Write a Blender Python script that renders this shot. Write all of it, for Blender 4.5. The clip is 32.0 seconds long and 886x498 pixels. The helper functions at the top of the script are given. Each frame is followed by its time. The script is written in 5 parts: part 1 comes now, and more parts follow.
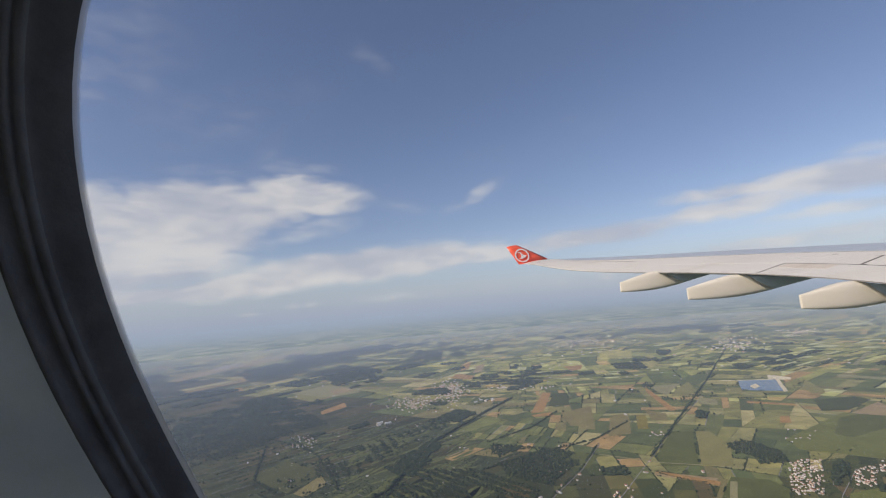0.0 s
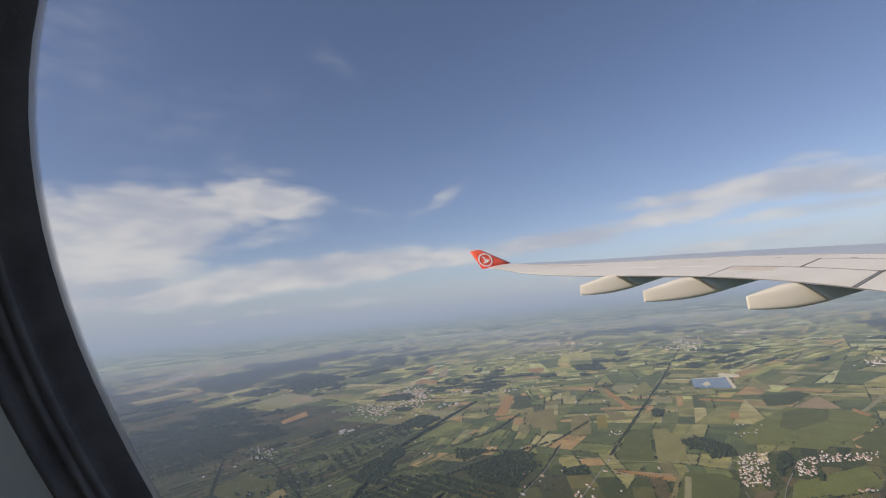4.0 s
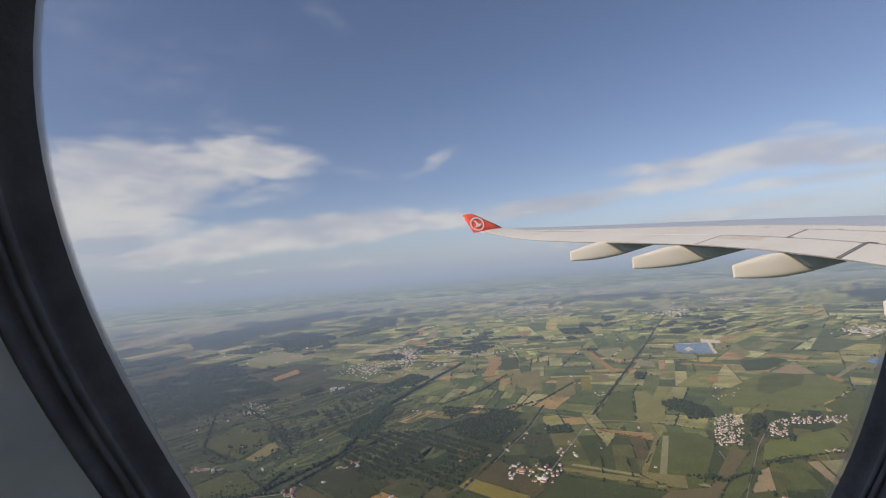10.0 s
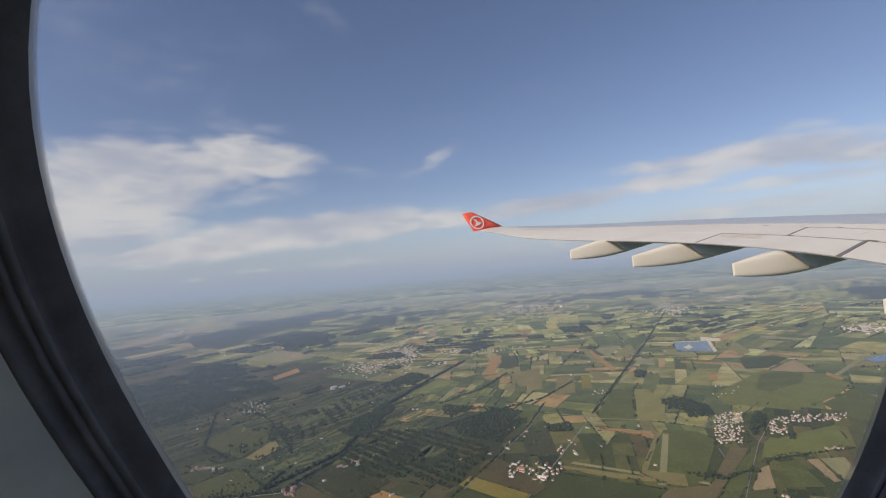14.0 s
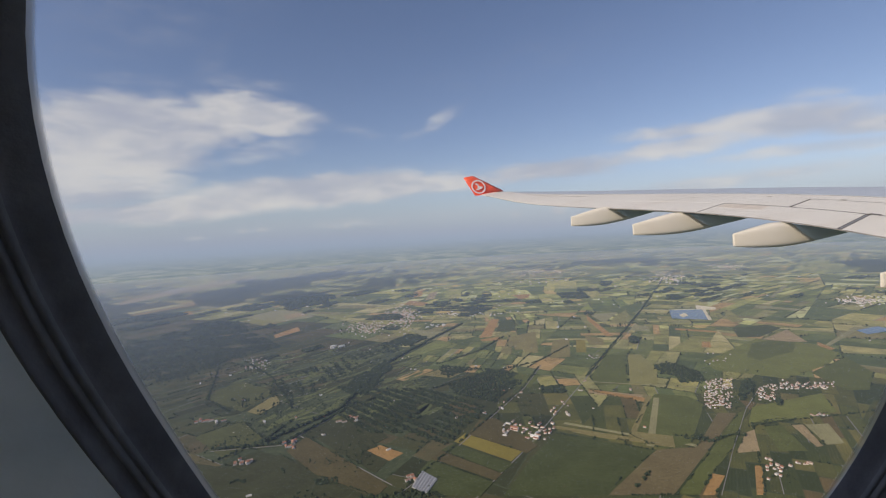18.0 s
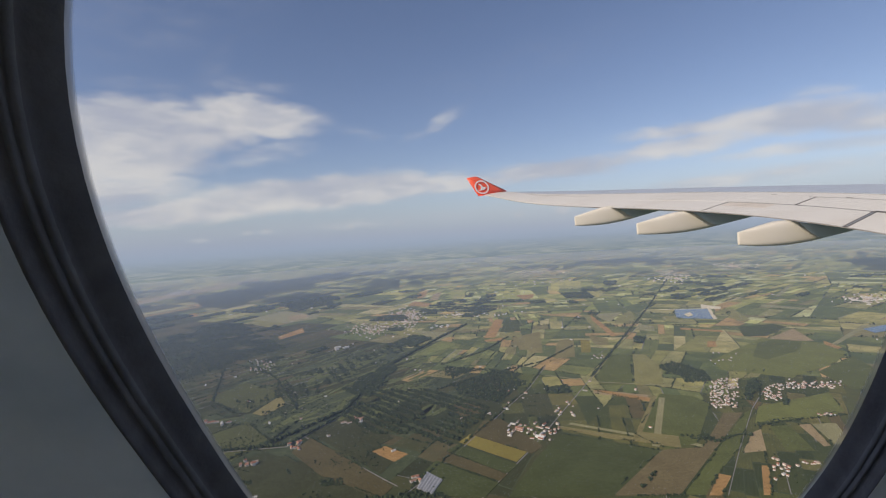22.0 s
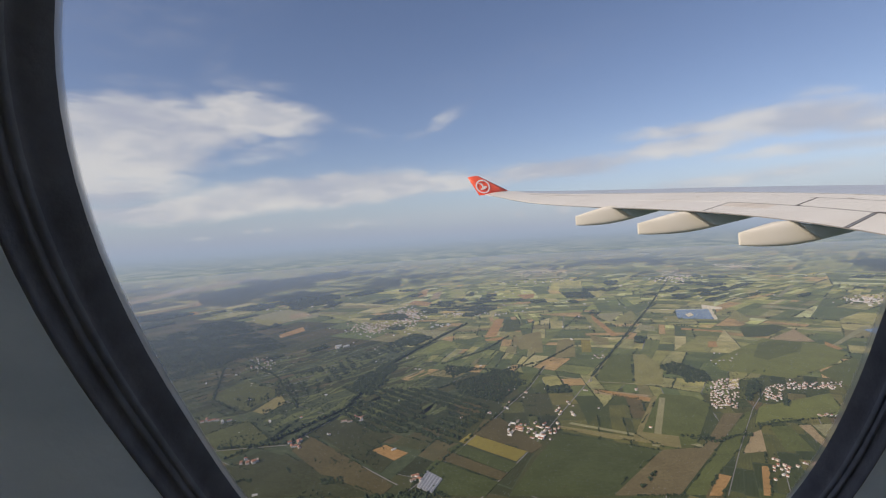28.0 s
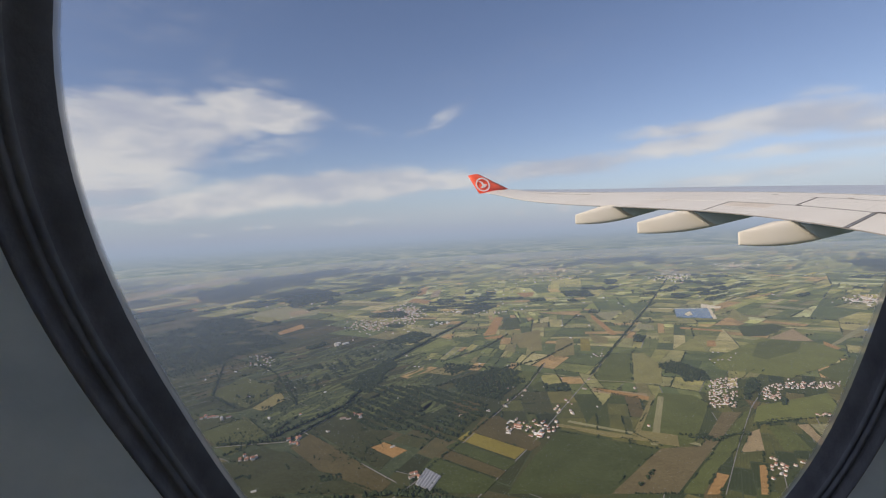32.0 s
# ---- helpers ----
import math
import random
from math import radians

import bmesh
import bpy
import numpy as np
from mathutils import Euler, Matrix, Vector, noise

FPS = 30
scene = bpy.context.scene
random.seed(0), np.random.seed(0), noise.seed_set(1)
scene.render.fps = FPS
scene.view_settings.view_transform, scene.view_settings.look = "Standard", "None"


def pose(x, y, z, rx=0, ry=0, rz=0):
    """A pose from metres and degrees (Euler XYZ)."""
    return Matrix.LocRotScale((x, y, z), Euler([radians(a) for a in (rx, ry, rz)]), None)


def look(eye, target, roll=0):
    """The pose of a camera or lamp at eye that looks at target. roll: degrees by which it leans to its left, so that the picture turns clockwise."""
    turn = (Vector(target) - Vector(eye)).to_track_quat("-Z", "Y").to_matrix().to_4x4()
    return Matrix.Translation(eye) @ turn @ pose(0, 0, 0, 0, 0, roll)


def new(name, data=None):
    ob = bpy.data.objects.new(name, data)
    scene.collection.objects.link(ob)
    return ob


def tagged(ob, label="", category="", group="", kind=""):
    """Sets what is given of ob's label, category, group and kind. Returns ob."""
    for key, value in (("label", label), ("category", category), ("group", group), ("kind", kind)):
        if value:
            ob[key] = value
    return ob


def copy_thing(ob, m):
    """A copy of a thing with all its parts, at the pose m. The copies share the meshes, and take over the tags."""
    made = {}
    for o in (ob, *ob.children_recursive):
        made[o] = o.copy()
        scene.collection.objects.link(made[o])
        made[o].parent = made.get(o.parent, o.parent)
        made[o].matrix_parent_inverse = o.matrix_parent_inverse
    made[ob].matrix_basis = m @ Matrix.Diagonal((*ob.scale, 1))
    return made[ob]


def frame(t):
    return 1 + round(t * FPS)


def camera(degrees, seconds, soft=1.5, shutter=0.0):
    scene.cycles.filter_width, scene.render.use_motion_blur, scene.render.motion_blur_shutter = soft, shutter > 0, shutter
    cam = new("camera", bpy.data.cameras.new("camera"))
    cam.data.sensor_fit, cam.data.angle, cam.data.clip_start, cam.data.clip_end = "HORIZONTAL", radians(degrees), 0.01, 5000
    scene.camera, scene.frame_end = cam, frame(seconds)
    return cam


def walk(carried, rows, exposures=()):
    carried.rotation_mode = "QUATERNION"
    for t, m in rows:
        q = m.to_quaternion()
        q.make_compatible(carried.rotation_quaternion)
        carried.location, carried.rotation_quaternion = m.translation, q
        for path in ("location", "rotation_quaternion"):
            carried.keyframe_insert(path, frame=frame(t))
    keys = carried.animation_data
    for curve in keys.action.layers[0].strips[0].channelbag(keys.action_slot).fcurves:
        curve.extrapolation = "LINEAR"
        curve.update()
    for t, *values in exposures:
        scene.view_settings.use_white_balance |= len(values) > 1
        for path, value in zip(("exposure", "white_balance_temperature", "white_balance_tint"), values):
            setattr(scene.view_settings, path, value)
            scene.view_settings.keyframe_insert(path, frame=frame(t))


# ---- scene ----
cam = camera(86.0, 32.0, soft=1.15)
ALTITUDE = 220.0
# seconds, eye offset in the cabin (m), pitch, roll, yaw (degrees)
ROWS = [
    (0.0, 0.0037, 0.0429, 0.0573, 7.49, 4.78, 5.24),
    (0.5, 0.0026, 0.0431, 0.0571, 7.55, 4.79, 4.39),
    (1.0, 0.0015, 0.0433, 0.0570, 7.56, 4.81, 3.70),
    (1.5, 0.0004, 0.0435, 0.0568, 7.58, 5.45, 2.76),
    (2.0, 0.0015, 0.0417, 0.0557, 7.55, 5.39, 1.75),
    (2.5, 0.0026, 0.0399, 0.0546, 7.62, 5.49, 1.43),
    (3.0, -0.0016, 0.0442, 0.0579, 7.56, 5.40, 1.24),
    (3.5, -0.0014, 0.0440, 0.0577, 7.62, 5.46, 1.06),
    (5.5, -0.0005, 0.0431, 0.0569, 7.70, 5.50, 0.50),
    (6.0, -0.0002, 0.0428, 0.0567, 7.68, 5.44, 0.35),
    (6.5, -0.0011, 0.0404, 0.0572, 7.72, 5.51, 0.26),
    (7.0, -0.0020, 0.0380, 0.0577, 7.67, 5.48, 0.18),
    (7.5, -0.0022, 0.0394, 0.0564, 7.75, 5.49, 0.11),
    (8.0, -0.0025, 0.0409, 0.0551, 10.38, 6.15, 0.04),
    (8.5, -0.0052, 0.0417, 0.0566, 10.82, 6.34, -0.00),
    (9.0, -0.0027, 0.0403, 0.0599, 8.57, 5.87, -0.10),
    (9.5, -0.0028, 0.0391, 0.0641, 3.48, 4.72, -0.15),
    (10.0, -0.0038, 0.0395, 0.0608, 3.14, 4.49, -0.20),
    (10.5, -0.0059, 0.0422, 0.0627, 3.12, 4.50, -0.21),
    (11.0, -0.0081, 0.0449, 0.0645, 3.15, 4.55, -0.19),
    (11.5, -0.0068, 0.0419, 0.0619, 3.11, 4.52, -0.21),
    (12.0, -0.0055, 0.0390, 0.0593, 3.09, 4.52, -0.21),
    (12.5, -0.0053, 0.0396, 0.0608, 3.10, 4.60, -0.20),
    (13.0, -0.0051, 0.0402, 0.0623, 3.13, 4.50, -0.19),
    (13.5, -0.0049, 0.0410, 0.0627, 3.07, 4.54, -0.21),
    (14.0, -0.0048, 0.0417, 0.0630, 2.97, 4.58, -0.21),
    (14.5, -0.0059, 0.0435, 0.0661, 0.79, 4.09, -0.31),
    (15.0, -0.0069, 0.0453, 0.0692, -1.38, 3.61, -0.33),
    (15.5, -0.0071, 0.0452, 0.0698, -1.38, 3.57, -0.36),
    (17.5, -0.0079, 0.0447, 0.0724, -1.46, 3.41, -0.27),
    (18.0, -0.0081, 0.0446, 0.0730, -1.41, 3.32, -0.21),
    (18.5, -0.0071, 0.0417, 0.0715, -1.31, 3.41, -0.15),
    (19.0, -0.0060, 0.0389, 0.0700, -1.36, 3.46, -0.07),
    (19.5, -0.0047, 0.0391, 0.0710, -1.41, 3.51, 0.01),
    (20.0, -0.0034, 0.0393, 0.0719, -1.54, 3.80, 0.06),
    (20.5, -0.0039, 0.0362, 0.0704, -1.55, 3.99, 0.11),
    (21.0, -0.0044, 0.0331, 0.0689, -1.55, 4.00, 0.13),
    (21.5, -0.0067, 0.0347, 0.0677, -1.48, 3.89, 0.20),
    (22.0, -0.0090, 0.0364, 0.0665, -1.30, 3.69, 0.22),
    (22.5, -0.0113, 0.0381, 0.0653, -1.24, 3.59, 0.25),
    (23.0, -0.0116, 0.0390, 0.0645, -1.18, 3.57, 0.31),
    (23.5, -0.0118, 0.0399, 0.0637, -1.23, 3.62, 0.34),
    (24.0, -0.0080, 0.0331, 0.0676, -1.26, 3.67, 0.40),
    (24.5, -0.0076, 0.0335, 0.0675, -1.29, 3.67, 0.42),
    (26.5, -0.0058, 0.0350, 0.0672, -1.34, 3.54, 0.41),
    (27.0, -0.0053, 0.0353, 0.0671, -1.34, 3.55, 0.36),
    (27.5, -0.0049, 0.0348, 0.0673, -1.39, 3.47, 0.35),
    (28.0, -0.0045, 0.0343, 0.0675, -1.39, 3.47, 0.33),
    (28.5, -0.0042, 0.0338, 0.0678, -1.39, 3.47, 0.32),
    (29.0, -0.0042, 0.0335, 0.0677, -1.43, 3.26, 0.31),
    (29.5, -0.0043, 0.0333, 0.0677, -1.38, 3.19, 0.28),
    (30.0, -0.0043, 0.0331, 0.0676, -1.43, 3.14, 0.28),
    (30.5, -0.0046, 0.0337, 0.0670, -1.47, 3.10, 0.30),
    (31.0, -0.0049, 0.0343, 0.0664, -1.58, 3.12, 0.28),
    (31.5, -0.0042, 0.0340, 0.0673, -1.62, 3.11, 0.30),
    (32.0, -0.0036, 0.0337, 0.0682, -1.64, 3.18, 0.30),
]
walk(cam, [(t, pose(x, y, ALTITUDE + z, 90 + pitch, roll, yaw)) for t, x, y, z, pitch, roll, yaw in ROWS],
     [(0.0, 0.12), (3.0, 0.06), (6.0, 0.03), (13.0, 0.04), (19.0, 0.05), (23.0, 0.09), (32.0, 0.11)])

# ---- world, sun ----
SUN_EL, SUN_AZ = radians(33), radians(238)          # azimuth from +y towards +x
to_sun = Vector((math.sin(SUN_AZ) * math.cos(SUN_EL), math.cos(SUN_AZ) * math.cos(SUN_EL), math.sin(SUN_EL)))
sun = new("sun", bpy.data.lights.new("sun", "SUN"))
sun.data.energy, sun.data.angle, sun.data.color = 3.3, radians(0.6), (1.0, 0.85, 0.66)
sun.matrix_world = look((0, 0, ALTITUDE + 500), Vector((0, 0, ALTITUDE + 500)) - to_sun)


class Nodes:
    """Short hand to write node trees."""

    def __init__(self, tree):
        self.tree = tree
        tree.nodes.clear()

    def add(self, kind, inputs=None, **props):
        node = self.tree.nodes.new(kind)
        for key, value in props.items():
            setattr(node, key, value)
        for key, value in (inputs or {}).items():
            if isinstance(value, bpy.types.NodeSocket):
                self.tree.links.new(value, node.inputs[key])
            else:
                node.inputs[key].default_value = value
        return node

    def math(self, op, a, b=0.0, c=0.0, clamp=False):
        return self.add("ShaderNodeMath", {0: a, 1: b, 2: c}, operation=op, use_clamp=clamp).outputs[0]

    def vmath(self, op, a, b=(0, 0, 0)):
        return self.add("ShaderNodeVectorMath", {0: a, 1: b}, operation=op)

    def mix(self, fac, a, b, blend="MIX"):
        n = self.add("ShaderNodeMix", {0: fac, 6: a, 7: b}, data_type="RGBA", blend_type=blend)
        return n.outputs[2]

    def noise(self, vec, scale, detail=4.0, rough=0.55, distort=0.0):
        return self.add("ShaderNodeTexNoise", {"Vector": vec, "Scale": scale, "Detail": detail, "Roughness": rough, "Distortion": distort})

    def ramp(self, fac, stops, interp="LINEAR"):
        n = self.add("ShaderNodeValToRGB", {0: fac})
        n.color_ramp.interpolation = interp
        els = n.color_ramp.elements
        while len(els) < len(stops):
            els.new(0.5)
        for el, (pos, col) in zip(els, stops):
            el.position, el.color = pos, (*col, 1)
        return n.outputs[0]

    def range(self, v, a, b, c=0.0, d=1.0, smooth=True):
        return self.add("ShaderNodeMapRange", {0: v, 1: a, 2: b, 3: c, 4: d}, interpolation_type="SMOOTHSTEP" if smooth else "LINEAR").outputs[0]


HAZE_LENGTH = 2400.0
world = bpy.data.worlds.new("sky")
scene.world = world
world.use_nodes = True
w = Nodes(world.node_tree)
way = w.add("ShaderNodeTexCoord").outputs["Generated"]
axes = w.add("ShaderNodeSeparateXYZ", {0: way})
up = w.math("MAXIMUM", axes.outputs[2], 0.012)
lifted = w.add("ShaderNodeCombineXYZ", {0: axes.outputs[0], 1: axes.outputs[1], 2: up}).outputs[0]
sky = w.add("ShaderNodeTexSky", {"Vector": w.vmath("NORMALIZE", lifted).outputs[0]}, sky_type="NISHITA", sun_disc=False, sun_elevation=SUN_EL,
            sun_rotation=SUN_AZ, altitude=600.0, air_density=1.0, dust_density=1.2, ozone_density=1.6)
azimuth = w.math("MULTIPLY", w.math("ARCTAN2", axes.outputs[0], axes.outputs[1]), 57.2958)
height = w.math("MULTIPLY", w.math("ARCSINE", axes.outputs[2]), 57.2958)
chart = w.add("ShaderNodeCombineXYZ", {0: azimuth, 1: height, 2: 0.0}).outputs[0]
drift = w.noise(w.vmath("MULTIPLY", chart, (0.10, 0.22, 1.0)).outputs[0], 1.0, 6.0, 0.6).outputs[1]
drift = w.vmath("MULTIPLY", w.vmath("SUBTRACT", drift, (0.5, 0.5, 0.5)).outputs[0], (5.0, 2.0, 0.0)).outputs[0]
drift = w.vmath("SCALE", drift)
drift.inputs["Scale"].default_value = 1.0
w.tree.links.new(w.range(height, 2.0, 7.0, 0.30, 1.0), drift.inputs["Scale"])
ruffled = w.vmath("ADD", chart, drift.outputs[0]).outputs[0]


def bank(az, el, half_wide, half_high, tilt, thick):
    """A soft-edged bank of cloud round a direction, in degrees."""
    local = w.add("ShaderNodeMapping", {"Vector": ruffled, "Location": (az, el, 0), "Rotation": (0, 0, radians(tilt)), "Scale": (half_wide, half_high, 1)}, vector_type="TEXTURE")
    far = w.vmath("LENGTH", local.outputs[0]).outputs["Value"]
    return w.range(far, 1.0, 0.1, 0.0, thick)


BANKS = [
    bank(-47, 10.5, 19, 8.0, 0, 1.5), bank(-33, 12.6, 12, 4.8, 3, 1.5), bank(-32, 10.2, 11, 4.6, 0, 1.15), bank(-42, 7.4, 12, 4.6, 5, 1.2), bank(-35, 6.5, 12, 2.9, 5, 0.92), bank(-42, 5.4, 12, 3.0, 4, 0.95), bank(-20.0, 14.7, 10.0, 2.9, -5, 1.3), bank(-26, 13.2, 8, 3.6, 0, 1.1),
    bank(-12, 6.3, 22, 2.9, 2, 1.45), bank(-27, 4.7, 17, 2.1, 4, 1.25), bank(2, 6.4, 14, 1.7, 3, 0.9), bank(-20, 10.8, 9, 2.0, 8, 0.42), bank(-25, 19.5, 13, 3.0, 55, 0.12), bank(-21, 17.8, 10, 2.0, 0, 0.2), bank(-32, 17.2, 9, 1.6, 0, 0.22),
    bank(14, 7.2, 17, 2.0, 2, 1.0), bank(27, 8.1, 12, 1.7, 3, 0.85), bank(28, 9.5, 12, 1.3, -4, 0.75), bank(37, 9.2, 13, 2.4, -2, 1.05), bank(44, 8.0, 12, 1.8, -3, 0.9), bank(39, 6.3, 16, 1.1, 0, 0.6), bank(38, 11.2, 5, 1.1, 0, 0.3),
    bank(-0.6, 13.3, 7.0, 1.5, 24, 0.42), bank(2.6, 14.8, 3.6, 1.2, 25, 0.16), bank(-38, 3.9, 13, 1.5, 8, 1.0), bank(-9, 13.0, 6, 1.4, -8, 0.2), bank(-12, 29.5, 6.5, 2.2, -28, 0.17),
    # the broad (-48, 28) bank stands for pane glare at the top left
    bank(-30, 23, 24, 6, 15, 0.15), bank(-48, 28, 26, 18, 0, 0.19), bank(30, 4.0, 24, 1.4, 2, 0.6), bank(10, 19, 26, 5, 10, 0.10),
    bank(-11.0, 2.1, 0.9, 0.5, 0, 0.42), bank(-11.6, 1.8, 2.0, 0.4, 0, 0.28), bank(-12.6, 2.0, 1.2, 0.4, 0, 0.25), bank(-20.4, 2.0, 1.4, 0.5, 0, 0.32), bank(-22.5, 2.0, 1.2, 0.5, 0, 0.4), bank(-27.3, 1.5, 1.8, 0.5, 0, 0.26), bank(-5.3, 2.2, 1.8, 0.6, 0, 0.45),
    bank(-2.5, 2.2, 1.2, 0.4, 0, 0.4), bank(5.3, 2.1, 2.0, 0.4, 0, 0.35), bank(9.0, 2.2, 1.4, 0.6, 0, 0.4), bank(13.9, 2.4, 1.7, 1.0, 0, 0.55), bank(0, 2.6, 34, 1.2, 1, 0.22), bank(120, 14, 30, 7, 3, 0.9), bank(-130, 12, 40, 6, 3, 0.9), bank(180, 20, 26, 6, 3, 0.7),
]
cover = BANKS[0]
for b in BANKS[1:]:
    cover = w.math("MAXIMUM", cover, b)
spread = w.vmath("MULTIPLY", chart, (0.09, 0.26, 1.0)).outputs[0]
curl = w.noise(spread, 0.8, 8.0, 0.60, 0.25).outputs[0]
fine = w.noise(spread, 2.6, 7.0, 0.62, 0.4).outputs[0]
billow = w.math("ADD", w.math("MULTIPLY", w.math("SUBTRACT", curl, 0.5), 0.85), w.math("MULTIPLY", w.math("SUBTRACT", fine, 0.5), 0.85))
dense = w.range(w.math("ADD", cover, w.math("MULTIPLY", billow, w.range(cover, 0.0, 0.3))), 0.02, 0.95, 0.0, 0.95)
shade = w.mix(w.range(w.math("ADD", curl, w.math("MULTIPLY", w.math("SUBTRACT", fine, 0.5), 0.4)), 0.34, 0.66), (0.425, 0.438, 0.505, 1), (0.665, 0.640, 0.615, 1))
murk = w.range(height, 7.5, -0.8, 0.0, 0.84)
tint = w.vmath("MULTIPLY", sky.outputs[0], (1.11, 1.0, 1.06)).outputs[0]
clear = w.add("ShaderNodeBackground", {0: tint, 1: 0.094}).outputs[0]
haze_light = w.add("ShaderNodeBackground", {0: (0.308, 0.382, 0.520, 1), 1: 1.0}).outputs[0]
air = w.add("ShaderNodeMixShader", {0: murk, 1: clear, 2: haze_light}).outputs[0]
# past the built land, a backdrop plain with haze painted in towards the horizon
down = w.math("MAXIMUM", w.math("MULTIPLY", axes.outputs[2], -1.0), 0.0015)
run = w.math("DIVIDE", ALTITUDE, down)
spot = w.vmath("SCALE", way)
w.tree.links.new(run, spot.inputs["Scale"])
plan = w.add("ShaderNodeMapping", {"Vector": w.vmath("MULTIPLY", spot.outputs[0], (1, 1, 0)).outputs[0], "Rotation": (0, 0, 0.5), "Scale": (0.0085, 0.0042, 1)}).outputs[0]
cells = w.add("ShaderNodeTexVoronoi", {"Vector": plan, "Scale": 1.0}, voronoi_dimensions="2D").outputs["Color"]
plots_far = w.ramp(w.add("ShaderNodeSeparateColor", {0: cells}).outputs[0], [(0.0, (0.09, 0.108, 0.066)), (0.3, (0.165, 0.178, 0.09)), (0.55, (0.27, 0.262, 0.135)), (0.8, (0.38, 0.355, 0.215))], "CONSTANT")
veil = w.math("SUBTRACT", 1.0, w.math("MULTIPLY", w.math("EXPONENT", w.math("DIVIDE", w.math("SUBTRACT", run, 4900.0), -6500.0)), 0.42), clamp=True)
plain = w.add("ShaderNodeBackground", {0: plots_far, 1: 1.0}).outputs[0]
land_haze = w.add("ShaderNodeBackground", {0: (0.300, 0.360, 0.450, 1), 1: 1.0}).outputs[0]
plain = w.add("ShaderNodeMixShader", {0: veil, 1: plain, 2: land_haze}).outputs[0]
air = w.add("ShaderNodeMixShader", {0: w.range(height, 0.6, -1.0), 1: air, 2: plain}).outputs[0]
cloud = w.add("ShaderNodeBackground", {0: shade, 1: 1.0}).outputs[0]
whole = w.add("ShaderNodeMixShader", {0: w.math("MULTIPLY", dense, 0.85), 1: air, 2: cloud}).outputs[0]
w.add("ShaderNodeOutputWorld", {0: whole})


# ---- materials ----
def material(name, build, rough=0.8, metal=0.0, bump=0.0, bump_scale=20.0, spec=0.3):
    m = bpy.data.materials.new(name)
    m.use_nodes = True
    n = Nodes(m.node_tree)
    place = n.add("ShaderNodeTexCoord").outputs["Object"]
    colour = build(n, place)
    args = {"Base Color": colour, "Roughness": rough, "Metallic": metal, "Specular IOR Level": spec}
    if bump:
        args["Normal"] = n.add("ShaderNodeBump", {"Height": n.noise(place, bump_scale, 5.0).outputs[0], "Strength": bump, "Distance": 0.02}).outputs[0]
    n.add("ShaderNodeOutputMaterial", {0: n.add("ShaderNodeBsdfPrincipled", args).outputs[0]})
    return m


def two_tone(a, b, scale, fine=6.0):
    """Colour that drifts between a and b, with a finer grain on it."""
    def build(n, p):
        slow = n.mix(n.range(n.noise(p, scale, 5.0).outputs[0], 0.32, 0.68), (*a, 1), (*b, 1))
        return n.mix(0.35, slow, n.ramp(n.noise(p, scale * fine, 4.0).outputs[0], [(0.3, [c * 0.6 for c in a]), (0.7, [min(1, c * 1.35) for c in b])]))
    return build


def painted(base, grime, scale):
    """Sheet-metal paint with streaks of grime along the air flow."""
    def build(n, p):
        streak = n.vmath("MULTIPLY", p, (0.25, 1.6, 1.0)).outputs[0]
        f = n.range(n.noise(streak, scale, 6.0, 0.6).outputs[0], 0.48, 0.75, 0.0, 0.55)
        c = n.mix(f, (*base, 1), (*grime, 1))
        return n.mix(n.range(n.noise(p, scale * 9, 3.0).outputs[0], 0.35, 0.7, 0.0, 0.18), c, (*[v * 0.72 for v in base], 1))
    return build


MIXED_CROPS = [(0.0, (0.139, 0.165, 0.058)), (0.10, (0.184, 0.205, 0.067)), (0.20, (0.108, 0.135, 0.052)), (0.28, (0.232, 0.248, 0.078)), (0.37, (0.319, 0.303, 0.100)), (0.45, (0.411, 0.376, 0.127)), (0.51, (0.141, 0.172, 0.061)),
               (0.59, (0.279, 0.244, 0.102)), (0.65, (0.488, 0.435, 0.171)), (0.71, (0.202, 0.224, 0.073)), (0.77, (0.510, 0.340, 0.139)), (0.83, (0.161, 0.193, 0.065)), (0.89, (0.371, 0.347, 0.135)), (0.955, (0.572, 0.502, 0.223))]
# far crops, with the paling of distance haze put into their colours
HAZE_PALED_CROPS = [(0.0, (0.168, 0.198, 0.061)), (0.12, (0.291, 0.311, 0.089)), (0.22, (0.138, 0.172, 0.058)), (0.30, (0.437, 0.434, 0.125)), (0.42, (0.584, 0.533, 0.159)), (0.52, (0.191, 0.224, 0.069)), (0.60, (0.495, 0.448, 0.153)),
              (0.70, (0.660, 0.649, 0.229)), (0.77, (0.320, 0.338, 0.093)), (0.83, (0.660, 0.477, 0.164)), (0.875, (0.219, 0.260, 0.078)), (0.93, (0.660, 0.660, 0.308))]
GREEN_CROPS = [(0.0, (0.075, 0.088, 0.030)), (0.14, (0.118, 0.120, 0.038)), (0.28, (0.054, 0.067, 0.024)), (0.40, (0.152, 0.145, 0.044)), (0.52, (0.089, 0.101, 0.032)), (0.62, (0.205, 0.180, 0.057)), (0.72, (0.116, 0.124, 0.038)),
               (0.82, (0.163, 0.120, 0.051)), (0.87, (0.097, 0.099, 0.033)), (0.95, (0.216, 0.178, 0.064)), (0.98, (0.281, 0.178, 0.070))]

